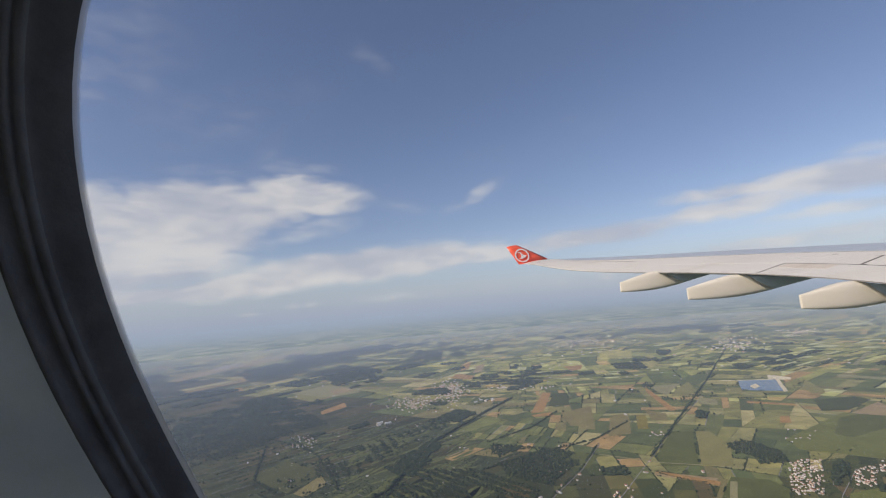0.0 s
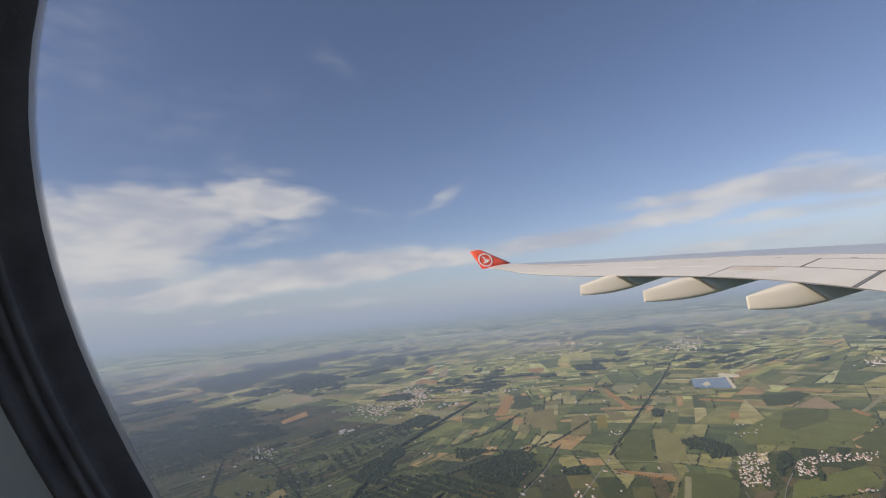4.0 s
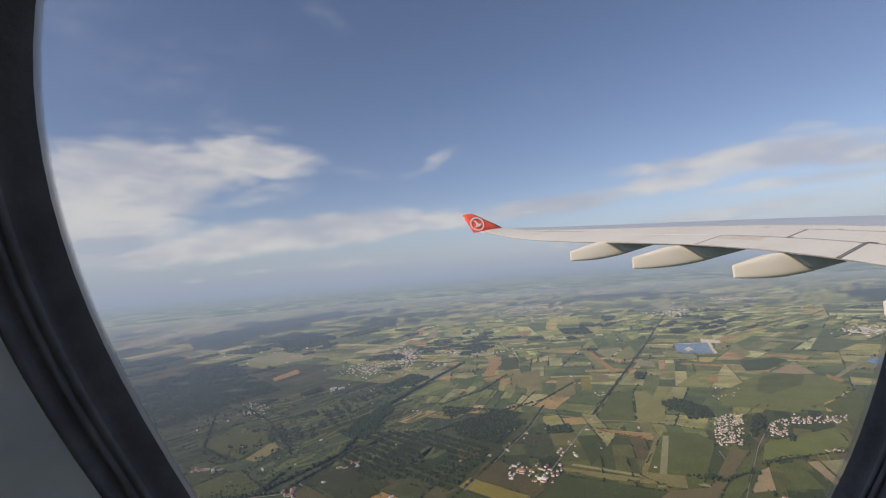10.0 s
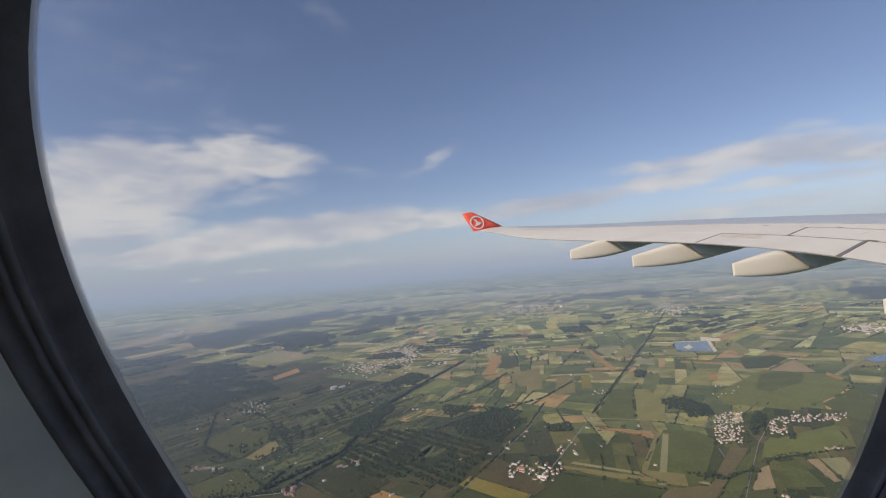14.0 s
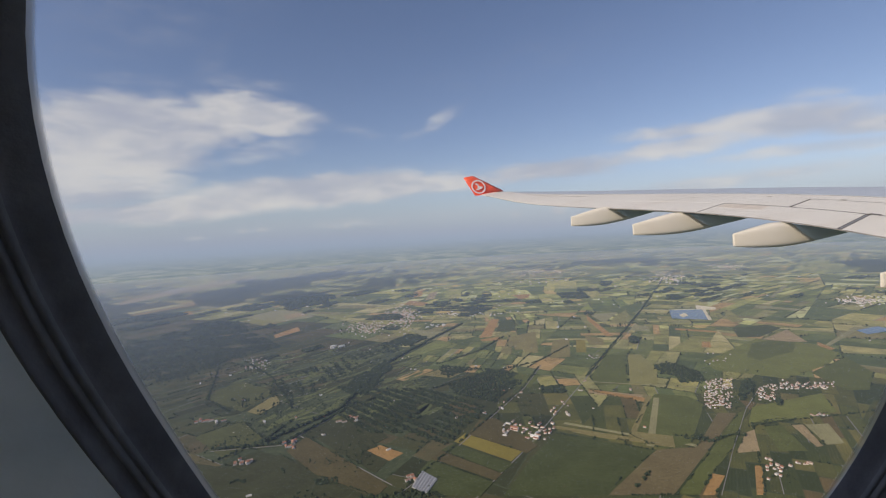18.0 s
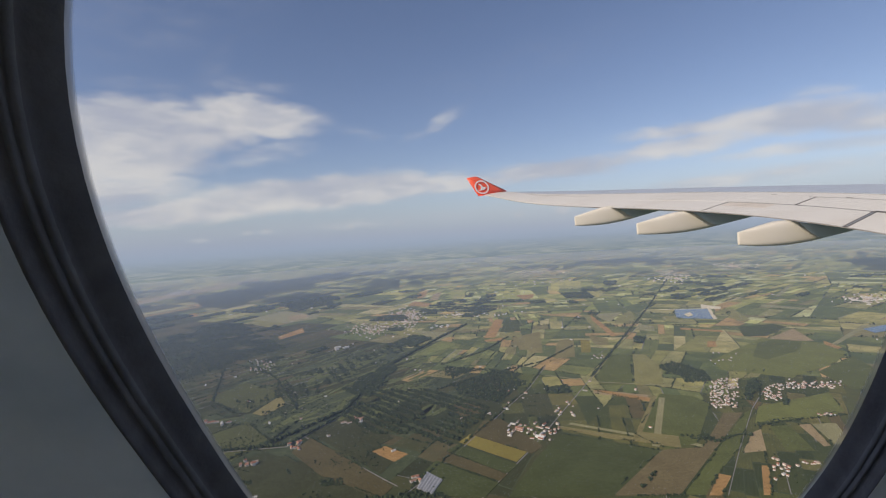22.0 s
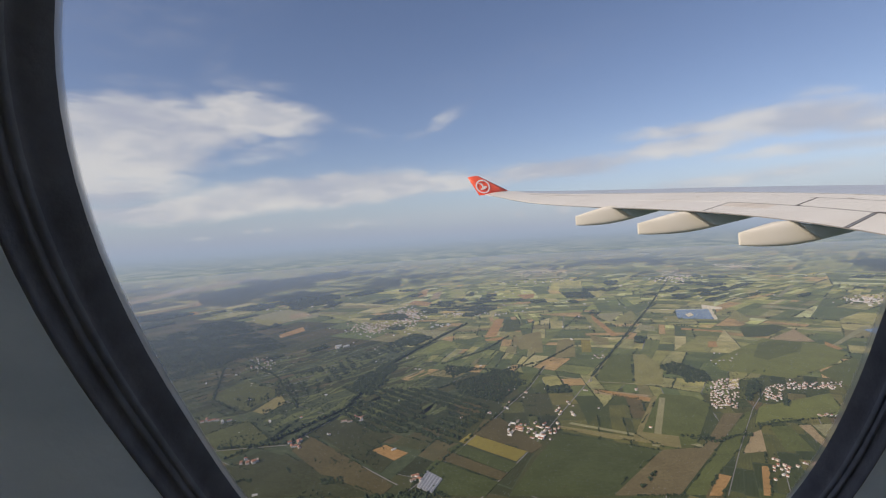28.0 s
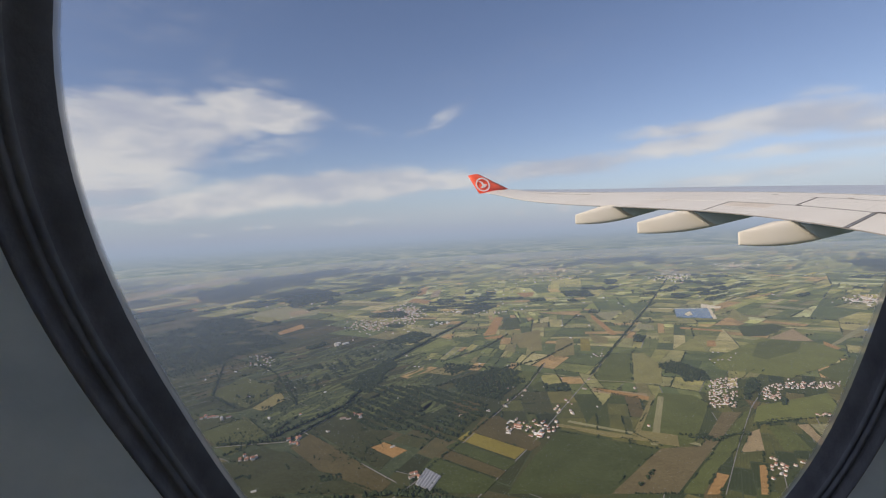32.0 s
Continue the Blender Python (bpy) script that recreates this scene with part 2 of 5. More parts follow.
# the darkening of the near left is put into these crop colours
DARKENED_CROPS = [(0.0, (0.056, 0.060, 0.025)), (0.16, (0.078, 0.078, 0.030)), (0.30, (0.042, 0.048, 0.021)), (0.44, (0.092, 0.082, 0.036)), (0.56, (0.060, 0.066, 0.026)), (0.70, (0.110, 0.090, 0.042)), (0.82, (0.068, 0.072, 0.027)), (0.94, (0.135, 0.112, 0.050))]


def field_colours(mixture):
    def build(n, p):
        pick = n.add("ShaderNodeNewGeometry").outputs["Random Per Island"]
        crop = n.ramp(pick, mixture, "CONSTANT")
        mottled = n.mix(0.5, crop, n.mix(n.range(n.noise(p, 0.03, 7.0, 0.62).outputs[0], 0.3, 0.7), (0.05, 0.066, 0.03, 1), crop))
        turned = n.add("ShaderNodeMapping", {"Vector": p, "Rotation": (0, 0, 0.55)}).outputs[0]
        rows = n.add("ShaderNodeTexWave", {"Vector": turned, "Scale": 0.12, "Distortion": 4.0, "Detail": 3.0, "Detail Scale": 0.6}).outputs["Color"]
        return n.mix(0.08, mottled, rows, "OVERLAY")
    return build


def island_tone(stops, dark=0.0):
    def build(n, p):
        pick = n.add("ShaderNodeNewGeometry").outputs["Random Per Island"]
        return n.mix(dark, n.ramp(pick, stops), n.mix(n.noise(p, 0.8, 4.0).outputs[0], (0.015, 0.024, 0.012, 1), (0.07, 0.095, 0.035, 1)))
    return build


def object_tone(stops, scale=2.0):
    def build(n, p):
        pick = n.add("ShaderNodeObjectInfo").outputs["Random"]
        c = n.ramp(pick, stops)
        return n.mix(n.range(n.noise(p, scale, 4.0).outputs[0], 0.4, 0.75, 0.0, 0.4), c, (0.14, 0.12, 0.10, 1))
    return build


GROUND = material("meadow_and_hedge", two_tone((0.046, 0.060, 0.030), (0.088, 0.104, 0.048), 0.02, 9.0), 0.95, spec=0.1)
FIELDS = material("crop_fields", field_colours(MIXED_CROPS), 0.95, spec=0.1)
FAR_FIELDS = material("haze_paled_crop_fields", field_colours(HAZE_PALED_CROPS), 0.95, spec=0.1)
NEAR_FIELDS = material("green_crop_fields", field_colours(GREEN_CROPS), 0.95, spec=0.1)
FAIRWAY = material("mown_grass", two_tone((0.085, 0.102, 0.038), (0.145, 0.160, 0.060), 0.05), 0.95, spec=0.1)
DARKENED_FIELDS = material("darkened_crop_fields", field_colours(DARKENED_CROPS), 0.95, spec=0.1)
TREES = material("tree_crowns", island_tone([(0.0, (0.022, 0.033, 0.018)), (0.5, (0.036, 0.050, 0.025)), (1.0, (0.060, 0.075, 0.034))], 0.35), 0.9, spec=0.15)
ROAD = material("road_gravel", two_tone((0.20, 0.19, 0.165), (0.29, 0.27, 0.235), 0.3), 0.9)
WATER = material("lake_water", two_tone((0.025, 0.07, 0.12), (0.04, 0.10, 0.16), 0.02), 0.12, spec=0.5)
WALLS = material("house_render", object_tone([(0.0, (0.70, 0.63, 0.54)), (0.4, (0.84, 0.82, 0.77)), (0.7, (0.72, 0.62, 0.50)), (1.0, (0.86, 0.85, 0.83))]), 0.9)
FAR_WALLS = material("far_house_render", island_tone([(0.0, (0.66, 0.58, 0.48)), (0.6, (0.84, 0.81, 0.75)), (1.0, (0.74, 0.66, 0.56))]), 0.9)
FAR_ROOFS = material("far_roof_tiles", island_tone([(0.0, (0.38, 0.16, 0.09)), (0.6, (0.46, 0.24, 0.15)), (1.0, (0.46, 0.36, 0.29))]), 0.9)
ROOFS = material("roof_tiles", object_tone([(0.0, (0.30, 0.12, 0.07)), (0.5, (0.37, 0.18, 0.11)), (0.8, (0.34, 0.24, 0.18)), (1.0, (0.43, 0.32, 0.26))]), 0.9)
GREENHOUSE = material("greenhouse_glass_roof", object_tone([(0.0, (0.30, 0.31, 0.32)), (1.0, (0.38, 0.39, 0.40))]), 0.35)
SHEDS = material("shed_roof", object_tone([(0.0, (0.42, 0.41, 0.39)), (0.5, (0.56, 0.55, 0.52)), (1.0, (0.74, 0.73, 0.71))]), 0.6)
WING_PAINT = material("wing_grey_paint", painted((0.755, 0.735, 0.670), (0.60, 0.555, 0.47), 0.8), 0.42, spec=0.45)
SLAT_METAL = material("slat_bare_metal", painted((0.53, 0.585, 0.645), (0.46, 0.505, 0.555), 1.2), 0.4, 0.15, spec=0.5)
FAIRING_PAINT = material("fairing_white_paint", painted((0.80, 0.75, 0.645), (0.60, 0.53, 0.42), 1.1), 0.4, spec=0.45)
# the blue tint of the wing's shade is put into this paint
SHELL_SHADE_PAINT = material("fairing_shade_blue_paint", painted((0.62, 0.71, 0.80), (0.52, 0.58, 0.64), 1.1), 0.4, spec=0.45)
GRIMY_PAINT = material("oil_stained_wing_paint", painted((0.67, 0.615, 0.53), (0.40, 0.33, 0.25), 2.6), 0.5, spec=0.4)
FAIRING_GREY = material("fairing_grey_paint", painted((0.30, 0.32, 0.345), (0.23, 0.235, 0.24), 1.1), 0.45, spec=0.4)
DARK_GAP = material("gap_shadow_grime", two_tone((0.075, 0.068, 0.06), (0.13, 0.12, 0.105), 4.0), 0.7)
GAP_LINE = material("panel_joint_grime", two_tone((0.20, 0.19, 0.175), (0.30, 0.285, 0.26), 4.0), 0.7)
RED_PAINT = material("winglet_red_paint", painted((0.95, 0.135, 0.06), (0.86, 0.11, 0.055), 1.3), 0.35, spec=0.45)
WHITE_PAINT = material("emblem_white_paint", painted((0.82, 0.80, 0.78), (0.7, 0.68, 0.66), 3.0), 0.4)
SEAL = material("window_seal_rubber", two_tone((0.100, 0.097, 0.105), (0.135, 0.131, 0.141), 14.0), 0.6, bump=0.12, bump_scale=260.0)
LINING = material("cabin_lining_plastic", two_tone((0.70, 0.80, 0.92), (0.76, 0.85, 0.96), 3.0), 0.6, bump=0.06, bump_scale=400.0)
# the seal's rubber again, with the ribs' sheen put into a lighter colour
RIB_SHEEN = material("window_rib_sheen_rubber", two_tone((0.125, 0.124, 0.136), (0.165, 0.164, 0.178), 14.0), 0.55, bump=0.12, bump_scale=260.0)


def see_through(name, share, body):
    """A thin sheet that lets most light pass; share(n, place) gives the part that it scatters."""
    m = bpy.data.materials.new(name)
    m.use_nodes = True
    n = Nodes(m.node_tree)
    place = n.add("ShaderNodeNewGeometry").outputs["Position"]
    n.add("ShaderNodeOutputMaterial", {0: n.add("ShaderNodeMixShader", {0: share(n, place), 1: n.add("ShaderNodeBsdfTransparent").outputs[0], 2: body(n)}).outputs[0]})
    return m


# opacity set by distance and side, in place of haze in the air
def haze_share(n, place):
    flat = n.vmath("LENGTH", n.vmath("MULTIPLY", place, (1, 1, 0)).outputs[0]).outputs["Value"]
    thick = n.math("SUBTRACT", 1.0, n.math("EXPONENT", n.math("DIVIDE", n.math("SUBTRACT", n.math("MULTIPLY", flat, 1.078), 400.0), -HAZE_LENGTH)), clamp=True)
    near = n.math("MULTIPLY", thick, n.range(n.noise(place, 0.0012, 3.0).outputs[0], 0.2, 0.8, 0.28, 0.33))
    # side weights tune the sheet's brightness to left and right
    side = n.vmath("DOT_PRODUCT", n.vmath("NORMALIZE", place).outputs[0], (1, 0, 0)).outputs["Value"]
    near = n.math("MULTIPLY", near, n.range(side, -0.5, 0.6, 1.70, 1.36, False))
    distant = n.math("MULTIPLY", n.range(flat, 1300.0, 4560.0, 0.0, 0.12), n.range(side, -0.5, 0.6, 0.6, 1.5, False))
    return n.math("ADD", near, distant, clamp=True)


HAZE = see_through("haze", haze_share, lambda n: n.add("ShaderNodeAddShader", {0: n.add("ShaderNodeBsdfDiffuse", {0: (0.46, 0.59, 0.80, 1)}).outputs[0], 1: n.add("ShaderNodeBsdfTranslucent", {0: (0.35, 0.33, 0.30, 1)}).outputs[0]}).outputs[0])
PANE = see_through("acrylic_pane", lambda n, p: n.range(n.noise(p, 30.0, 4.0).outputs[0], 0.2, 0.8, 0.02, 0.035), lambda n: n.add("ShaderNodeBsdfTranslucent", {0: (0.9, 0.9, 0.9, 1)}).outputs[0])

# pale blurred reflection round the pane, painted as colour and opacity
LIP = see_through("pane_edge_reflection", lambda n, p: n.add("ShaderNodeAttribute", attribute_name="rim_reflection").outputs["Fac"], lambda n: n.add("ShaderNodeAddShader", {0: n.add("ShaderNodeBsdfDiffuse", {0: (0.52, 0.50, 0.47, 1)}).outputs[0], 1: n.add("ShaderNodeBsdfTranslucent", {0: (0.25, 0.24, 0.23, 1)}).outputs[0]}).outputs[0])


# ---- small helpers ----
def mesh_of(name, verts, faces, mat, smooth=False):
    me = bpy.data.meshes.new(name)
    me.from_pydata([tuple(v) for v in verts], [], faces)
    me.materials.append(mat)
    if smooth:
        me.shade_smooth()
    me.update()
    return me


def thing(name, label, category, group="", kind=""):
    return tagged(new(name), label, category, group, kind)


def part(name, data, parent, label=""):
    ob = new(name, data)
    ob.parent = parent
    return tagged(ob, label) if label else ob


def prism(name, outline, z0, z1, mat):
    """An outline in plan, given a thickness."""
    n = len(outline)
    area = sum(outline[i][0] * outline[(i + 1) % n][1] - outline[(i + 1) % n][0] * outline[i][1] for i in range(n))
    o = list(outline) if area > 0 else list(outline)[::-1]
    verts = [(x, y, z0) for x, y in o] + [(x, y, z1) for x, y in o]
    faces = [tuple(range(n - 1, -1, -1)), tuple(range(n, 2 * n))] + [(i, (i + 1) % n, n + (i + 1) % n, n + i) for i in range(n)]
    return mesh_of(name, verts, faces, mat)


def loft(name, rings, mat, closed=True, caps=True, smooth=True):
    k = len(rings[0])
    verts = [p for r in rings for p in r]
    faces = []
    for i in range(len(rings) - 1):
        for j in range(k if closed else k - 1):
            faces.append((i * k + j, i * k + (j + 1) % k, (i + 1) * k + (j + 1) % k, (i + 1) * k + j))
    if caps:
        faces += [tuple(range(k - 1, -1, -1)), tuple(range((len(rings) - 1) * k, len(rings) * k))]
    me = mesh_of(name, verts, faces, mat, smooth)
    if caps and smooth:
        for f in me.polygons[-2:]:
            f.use_smooth = False
    return me


# ---- ground ----
R_EDGE = 4930.0
rings = [0.0, 150.0, 400.0, 900.0, 1800.0, 3200.0, R_EDGE]
verts, faces = [(0, 0, 0)], []
for r in rings[1:]:
    verts += [(r * math.sin(a), r * math.cos(a), 0) for a in [2 * math.pi * i / 96 for i in range(96)]]
for i in range(96):
    j = (i + 1) % 96
    faces.append((0, 1 + j, 1 + i))
    for k in range(len(rings) - 2):
        a, b = 1 + 96 * k, 1 + 96 * (k + 1)
        faces.append((a + i, a + j, b + j, b + i))
tagged(new("ground", mesh_of("ground", verts, faces, GROUND)), "wide green farming plain reaching to the hazy horizon", "ground", kind="structure")


def split(poly, origin, normal):
    """The two sides of a convex outline cut by a line."""
    sides = ([], [])
    n = len(poly)
    d = [(p[0] - origin[0]) * normal[0] + (p[1] - origin[1]) * normal[1] for p in poly]
    for i in range(n):
        p, q, a, b = poly[i], poly[(i + 1) % n], d[i], d[(i + 1) % n]
        sides[0 if a >= 0 else 1].append(p)
        if (a >= 0) != (b >= 0):
            t = a / (a - b)
            x = (p[0] + t * (q[0] - p[0]), p[1] + t * (q[1] - p[1]))
            sides[0].append(x)
            sides[1].append(x)
    return sides


def area_of(poly):
    return 0.5 * abs(sum(poly[i][0] * poly[i - 1][1] - poly[i - 1][0] * poly[i][1] for i in range(len(poly))))


def inside(poly, x, y):
    hit = False
    for i in range(len(poly)):
        (x0, y0), (x1, y1) = poly[i - 1], poly[i]
        if (y0 > y) != (y1 > y) and x < x0 + (y - y0) / (y1 - y0) * (x1 - x0):
            hit = not hit
    return hit


rng = random.Random(11)
plots = []


def grain(x, y):
    """The direction in which the fields lie, which turns slowly over the plain."""
    def ease(v):
        v = min(max(v, 0.0), 1.0)
        return v * v * (3 - 2 * v)
    deg = 55 + 28 * ease((y - 780) / 320) * math.exp(-((x - 190) / 420) ** 2) - 16 * ease((x - 420) / 300) + 10 * ease((-200 - x) / 300)
    return radians(deg + 16 * noise.noise((x * 0.0013, y * 0.0013, 3.1)))


def parcel(poly, turn, limit, slim=1.0):
    a = area_of(poly)
    if len(poly) < 3 or a < 90:
        return
    cx, cy = sum(p[0] for p in poly) / len(poly), sum(p[1] for p in poly) / len(poly)
    far = math.hypot(cx, cy)
    if turn is None and a < 36000 * (1 + (far / 1500) ** 2):
        turn = grain(cx, cy) + rng.choice((0, 0, 0, 0, 0.12, -0.15, 0.5)) * rng.random()
        limit = rng.choice((600, 900, 1300, 1900, 3000, 5500)) * (1.0 + (far / 1500) ** 1.2)
        slim = rng.choice((0.28, 0.4, 0.6, 1.6, 2.5))
    if turn is not None and a < limit * (0.6 + 0.8 * rng.random()):
        plots.append(poly)
        return
    spin = (turn if turn is not None else 0.96) + rng.gauss(0, 0.02 if turn is not None else 0.14)
    u, v = (math.cos(spin), math.sin(spin)), (-math.sin(spin), math.cos(spin))
    su = [p[0] * u[0] + p[1] * u[1] for p in poly]
    sv = [p[0] * v[0] + p[1] * v[1] for p in poly]
    along = u if (max(su) - min(su)) * slim > max(sv) - min(sv) else v
    at = 0.34 + 0.32 * rng.random()
    s = [p[0] * along[0] + p[1] * along[1] for p in poly]
    cut = min(s) + at * (max(s) - min(s))
    for side in split(poly, (along[0] * cut, along[1] * cut), along):
        if len(side) > 2:
            parcel(side, turn, limit, slim)


parcel([(-420, 240), (420, 240), (3900, 2900), (2600, 4150), (0, 4850), (-2600, 4150), (-3900, 2900)], None, 0)
ROUGH = [(-330, 420), (-330, 700), (-420, 900), (-240, 1010), (-60, 1000), (-30, 800), (30, 700), (20, 560), (-60, 420), (-150, 380)]
sheets = {"dusky": ([], []), "green": ([], []), "mixed": ([], []), "pale": ([], [])}
for poly in plots:
    cx, cy = sum(p[0] for p in poly) / len(poly), sum(p[1] for p in poly) / len(poly)
    if inside(ROUGH, cx, cy) and rng.random() < 0.40:
        continue
    size = math.sqrt(area_of(poly))
    keep = 1 - min(0.16, rng.choice((0.4, 0.7, 1.4)) / size * 1.4)
    z = 0.04 + 0.08 * rng.random()
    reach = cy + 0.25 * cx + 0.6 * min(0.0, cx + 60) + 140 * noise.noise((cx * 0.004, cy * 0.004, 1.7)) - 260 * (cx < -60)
    # near-left plots take the darkened mix, far ones the paled mix
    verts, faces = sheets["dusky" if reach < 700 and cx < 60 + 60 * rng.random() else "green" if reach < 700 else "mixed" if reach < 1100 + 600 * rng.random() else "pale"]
    k = len(verts)
    verts += [(cx + (x - cx) * keep, cy + (y - cy) * keep, z) for x, y in poly]
    faces.append(tuple(range(k, k + len(poly))))
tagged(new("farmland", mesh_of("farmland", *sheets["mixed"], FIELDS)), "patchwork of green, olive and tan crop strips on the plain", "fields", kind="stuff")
tagged(new("farmland", mesh_of("farmland", *sheets["pale"], FAR_FIELDS)), "far crop strips among green ones, paled in colour for haze", "fields", kind="stuff")
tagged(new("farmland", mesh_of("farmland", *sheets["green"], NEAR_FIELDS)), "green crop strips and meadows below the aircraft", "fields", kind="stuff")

tagged(new("farmland", mesh_of("farmland", *sheets["dusky"], DARKENED_FIELDS)), "brownish green pastures and crop strips, darkened in colour", "fields", kind="stuff")

# ---- single fields that stand out ----
# "dusk" puts the same near-left darkening into single fields
CROPS = {
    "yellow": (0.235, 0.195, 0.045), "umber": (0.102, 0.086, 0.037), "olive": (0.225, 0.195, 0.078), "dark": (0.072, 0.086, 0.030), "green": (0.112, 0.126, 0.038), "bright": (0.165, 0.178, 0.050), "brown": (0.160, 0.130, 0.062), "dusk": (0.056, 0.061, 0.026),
    "orange": (0.37, 0.225, 0.085), "tan": (0.345, 0.266, 0.142), "lime": (0.247, 0.231, 0.084), "pale": (0.277, 0.259, 0.128), "sand": (0.750, 0.644, 0.446), "grass": (0.088, 0.096, 0.034),
}
CROP = {k: material("crop_" + k, two_tone([c * 0.86 for c in v], [min(1, c * 1.12) for c in v], 0.03, 11.0), 0.95, spec=0.1) for k, v in CROPS.items()}


OUTLINES = [[(572, 1211), (649, 1193), (591, 1064), (525, 1100)], [(769, 888), (831, 909), (828, 872), (761, 854)], [(-44, 416), (-25, 399), (-11, 427), (-31, 449)]]


def field(kind, label, outline, z=0.2):
    OUTLINES.append(outline)
    ob = new("field", prism("field", outline, 0.0, z, CROP[kind]))
    tagged(ob, label, "field", "fields on the plain")


field("yellow", "mustard-yellow crop field beside the farm buildings", [(1, 506), (14, 525), (74, 481), (55, 454)])
field("dark", "large dark green crop field beside a farm track", [(76, 460), (112, 512), (197, 459), (124, 385), (40, 394)], 0.22)
field("green", "green crop field bordered by a pale track", [(187, 497), (266, 615), (301, 599), (306, 569), (238, 470), (204, 462)])
field("brown", "bare brown ploughed field on the plain", [(145, 412), (199, 460), (239, 461), (306, 541), (326, 538), (177, 381), (126, 386)], 0.16)
field("orange", "small bright orange stubble field", [(225, 410), (233, 405), (208, 377), (199, 378)], 0.26)
field("green", "narrow green crop strip along a track", [(329, 538), (342, 546), (268, 452), (223, 409), (197, 379), (180, 381)], 0.2)
field("bright", "bright green meadow beside the village", [(353, 552), (460, 583), (430, 524), (321, 509)])
field("tan", "pale tan stubble field by a track", [(303, 486), (316, 492), (290, 445), (267, 444)])
field("tan", "narrow pale tan crop strip", [(359, 497), (371, 497), (353, 448), (346, 447)], 0.24)
field("orange", "narrow orange stubble strip", [(268, 419), (274, 418), (246, 373), (240, 374)], 0.24)
field("sand", "bare sandy island in the gravel lake", [(560, 1136), (586, 1161), (575, 1123), (554, 1106)], 0.8)
field("sand", "pale sandy yard of the gravel pit", [(668, 1264), (689, 1207), (675, 1183), (635, 1198)], 0.7)
field("sand", "pale sandy bank of the gravel lake", [(647, 1193), (654, 1191), (597, 1063), (587, 1059)], 0.72)
field("lime", "yellow-green three-cornered field", [(398, 1140), (473, 1246), (455, 1171), (404, 1101)])
field("lime", "pale green field behind the large wood", [(-623, 1444), (-573, 1654), (-427, 1484), (-514, 1337)])
field("grass", "wide grey-green field near small farms", [(-373, 710), (-348, 791), (-265, 718), (-284, 639)])
field("grass", "rough meadow dotted with pale spots", [(-307, 560), (-270, 607), (-216, 540), (-240, 494)])
field("olive", "olive stubble field near small farms", [(-275, 637), (-261, 705), (-239, 665), (-255, 624)], 0.24)
field("orange", "orange stubble field beside the tree rows", [(-92, 496), (-79, 508), (-52, 485), (-65, 470)], 0.26)
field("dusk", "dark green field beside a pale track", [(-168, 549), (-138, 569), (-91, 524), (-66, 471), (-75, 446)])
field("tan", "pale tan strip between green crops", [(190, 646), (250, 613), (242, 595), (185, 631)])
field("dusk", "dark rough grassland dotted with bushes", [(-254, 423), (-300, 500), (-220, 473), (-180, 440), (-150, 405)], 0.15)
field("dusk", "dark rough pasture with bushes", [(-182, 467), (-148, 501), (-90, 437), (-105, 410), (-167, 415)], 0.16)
field("green", "green meadow by a stream", [(329, 498), (350, 499), (332, 440), (308, 444)])
field("pale", "pale green crop strip by a stream", [(373, 497), (397, 496), (376, 451), (358, 450)])
field("green", "green paddock among trees", [(70, 775), (138, 722), (113, 669), (70, 697)])
field("olive", "olive field behind a belt of trees", [(127, 1004), (196, 1046), (170, 892), (128, 893)])
field("olive", "narrow olive-brown field", [(217, 954), (247, 957), (212, 820), (180, 819)])
field("yellow", "small yellow-green square field", [(257, 944), (272, 935), (253, 864), (237, 867)])
field("tan", "long pale airfield strip in the haze", [(-1447, 2113), (-1442, 2478), (-1372, 2825), (-1329, 3363), (-1461, 3699), (-1509, 3110), (-1590, 2734), (-1552, 2269)], 0.3)

field("lime", "pale green strip beside a long orange one", [(336, 1220), (358, 1221), (333, 1038), (315, 1012)], 0.276)
field("orange", "long slanting orange stubble strip", [(359, 1212), (355, 1154), (337, 959), (323, 958), (341, 1143)], 0.282)
field("pale", "pale three-cornered field near the canal", [(366, 1218), (445, 1225), (367, 1096)], 0.288)
field("lime", "yellow-green five-sided field near the canal", [(375, 1093), (444, 1207), (448, 1145), (405, 1076)], 0.294)
field("pale", "pale green field across the canal", [(418, 1058), (441, 1030), (421, 980), (393, 1001)], 0.300)
field("lime", "small yellow-green field before the gravel lake", [(511, 1138), (539, 1128), (506, 1056), (484, 1078)], 0.306)
field("olive", "olive-yellow field among darker plots", [(284, 980), (310, 940), (293, 885), (271, 900)], 0.312)
field("yellow", "small yellow field beside an olive one", [(249, 916), (266, 911), (247, 844), (231, 848)], 0.318)
field("olive", "olive-brown field by a belt of trees", [(209, 942), (235, 935), (209, 829), (175, 813)], 0.324)
field("olive", "olive-yellow field by a belt of trees", [(146, 954), (181, 960), (164, 860), (142, 870)], 0.330)
field("green", "large dark green field along the canal", [(209, 700), (271, 814), (305, 813), (248, 657), (205, 666)], 0.336)
field("lime", "yellow-green field beside the far village", [(-133, 1136), (-113, 1172), (-34, 1009), (-66, 980)], 0.342)
field("pale", "pale green field beside the far village", [(-98, 1167), (10, 1086), (-29, 1013)], 0.348)
field("orange", "long orange stubble field", [(69, 1014), (118, 1237), (137, 1222), (95, 1018)], 0.354)
field("orange", "short orange stubble field", [(69, 997), (112, 1013), (111, 980), (72, 980)], 0.360)
field("lime", "narrow yellow-green strip between dark crops", [(109, 1056), (155, 1055), (151, 1008), (103, 1010)], 0.366)
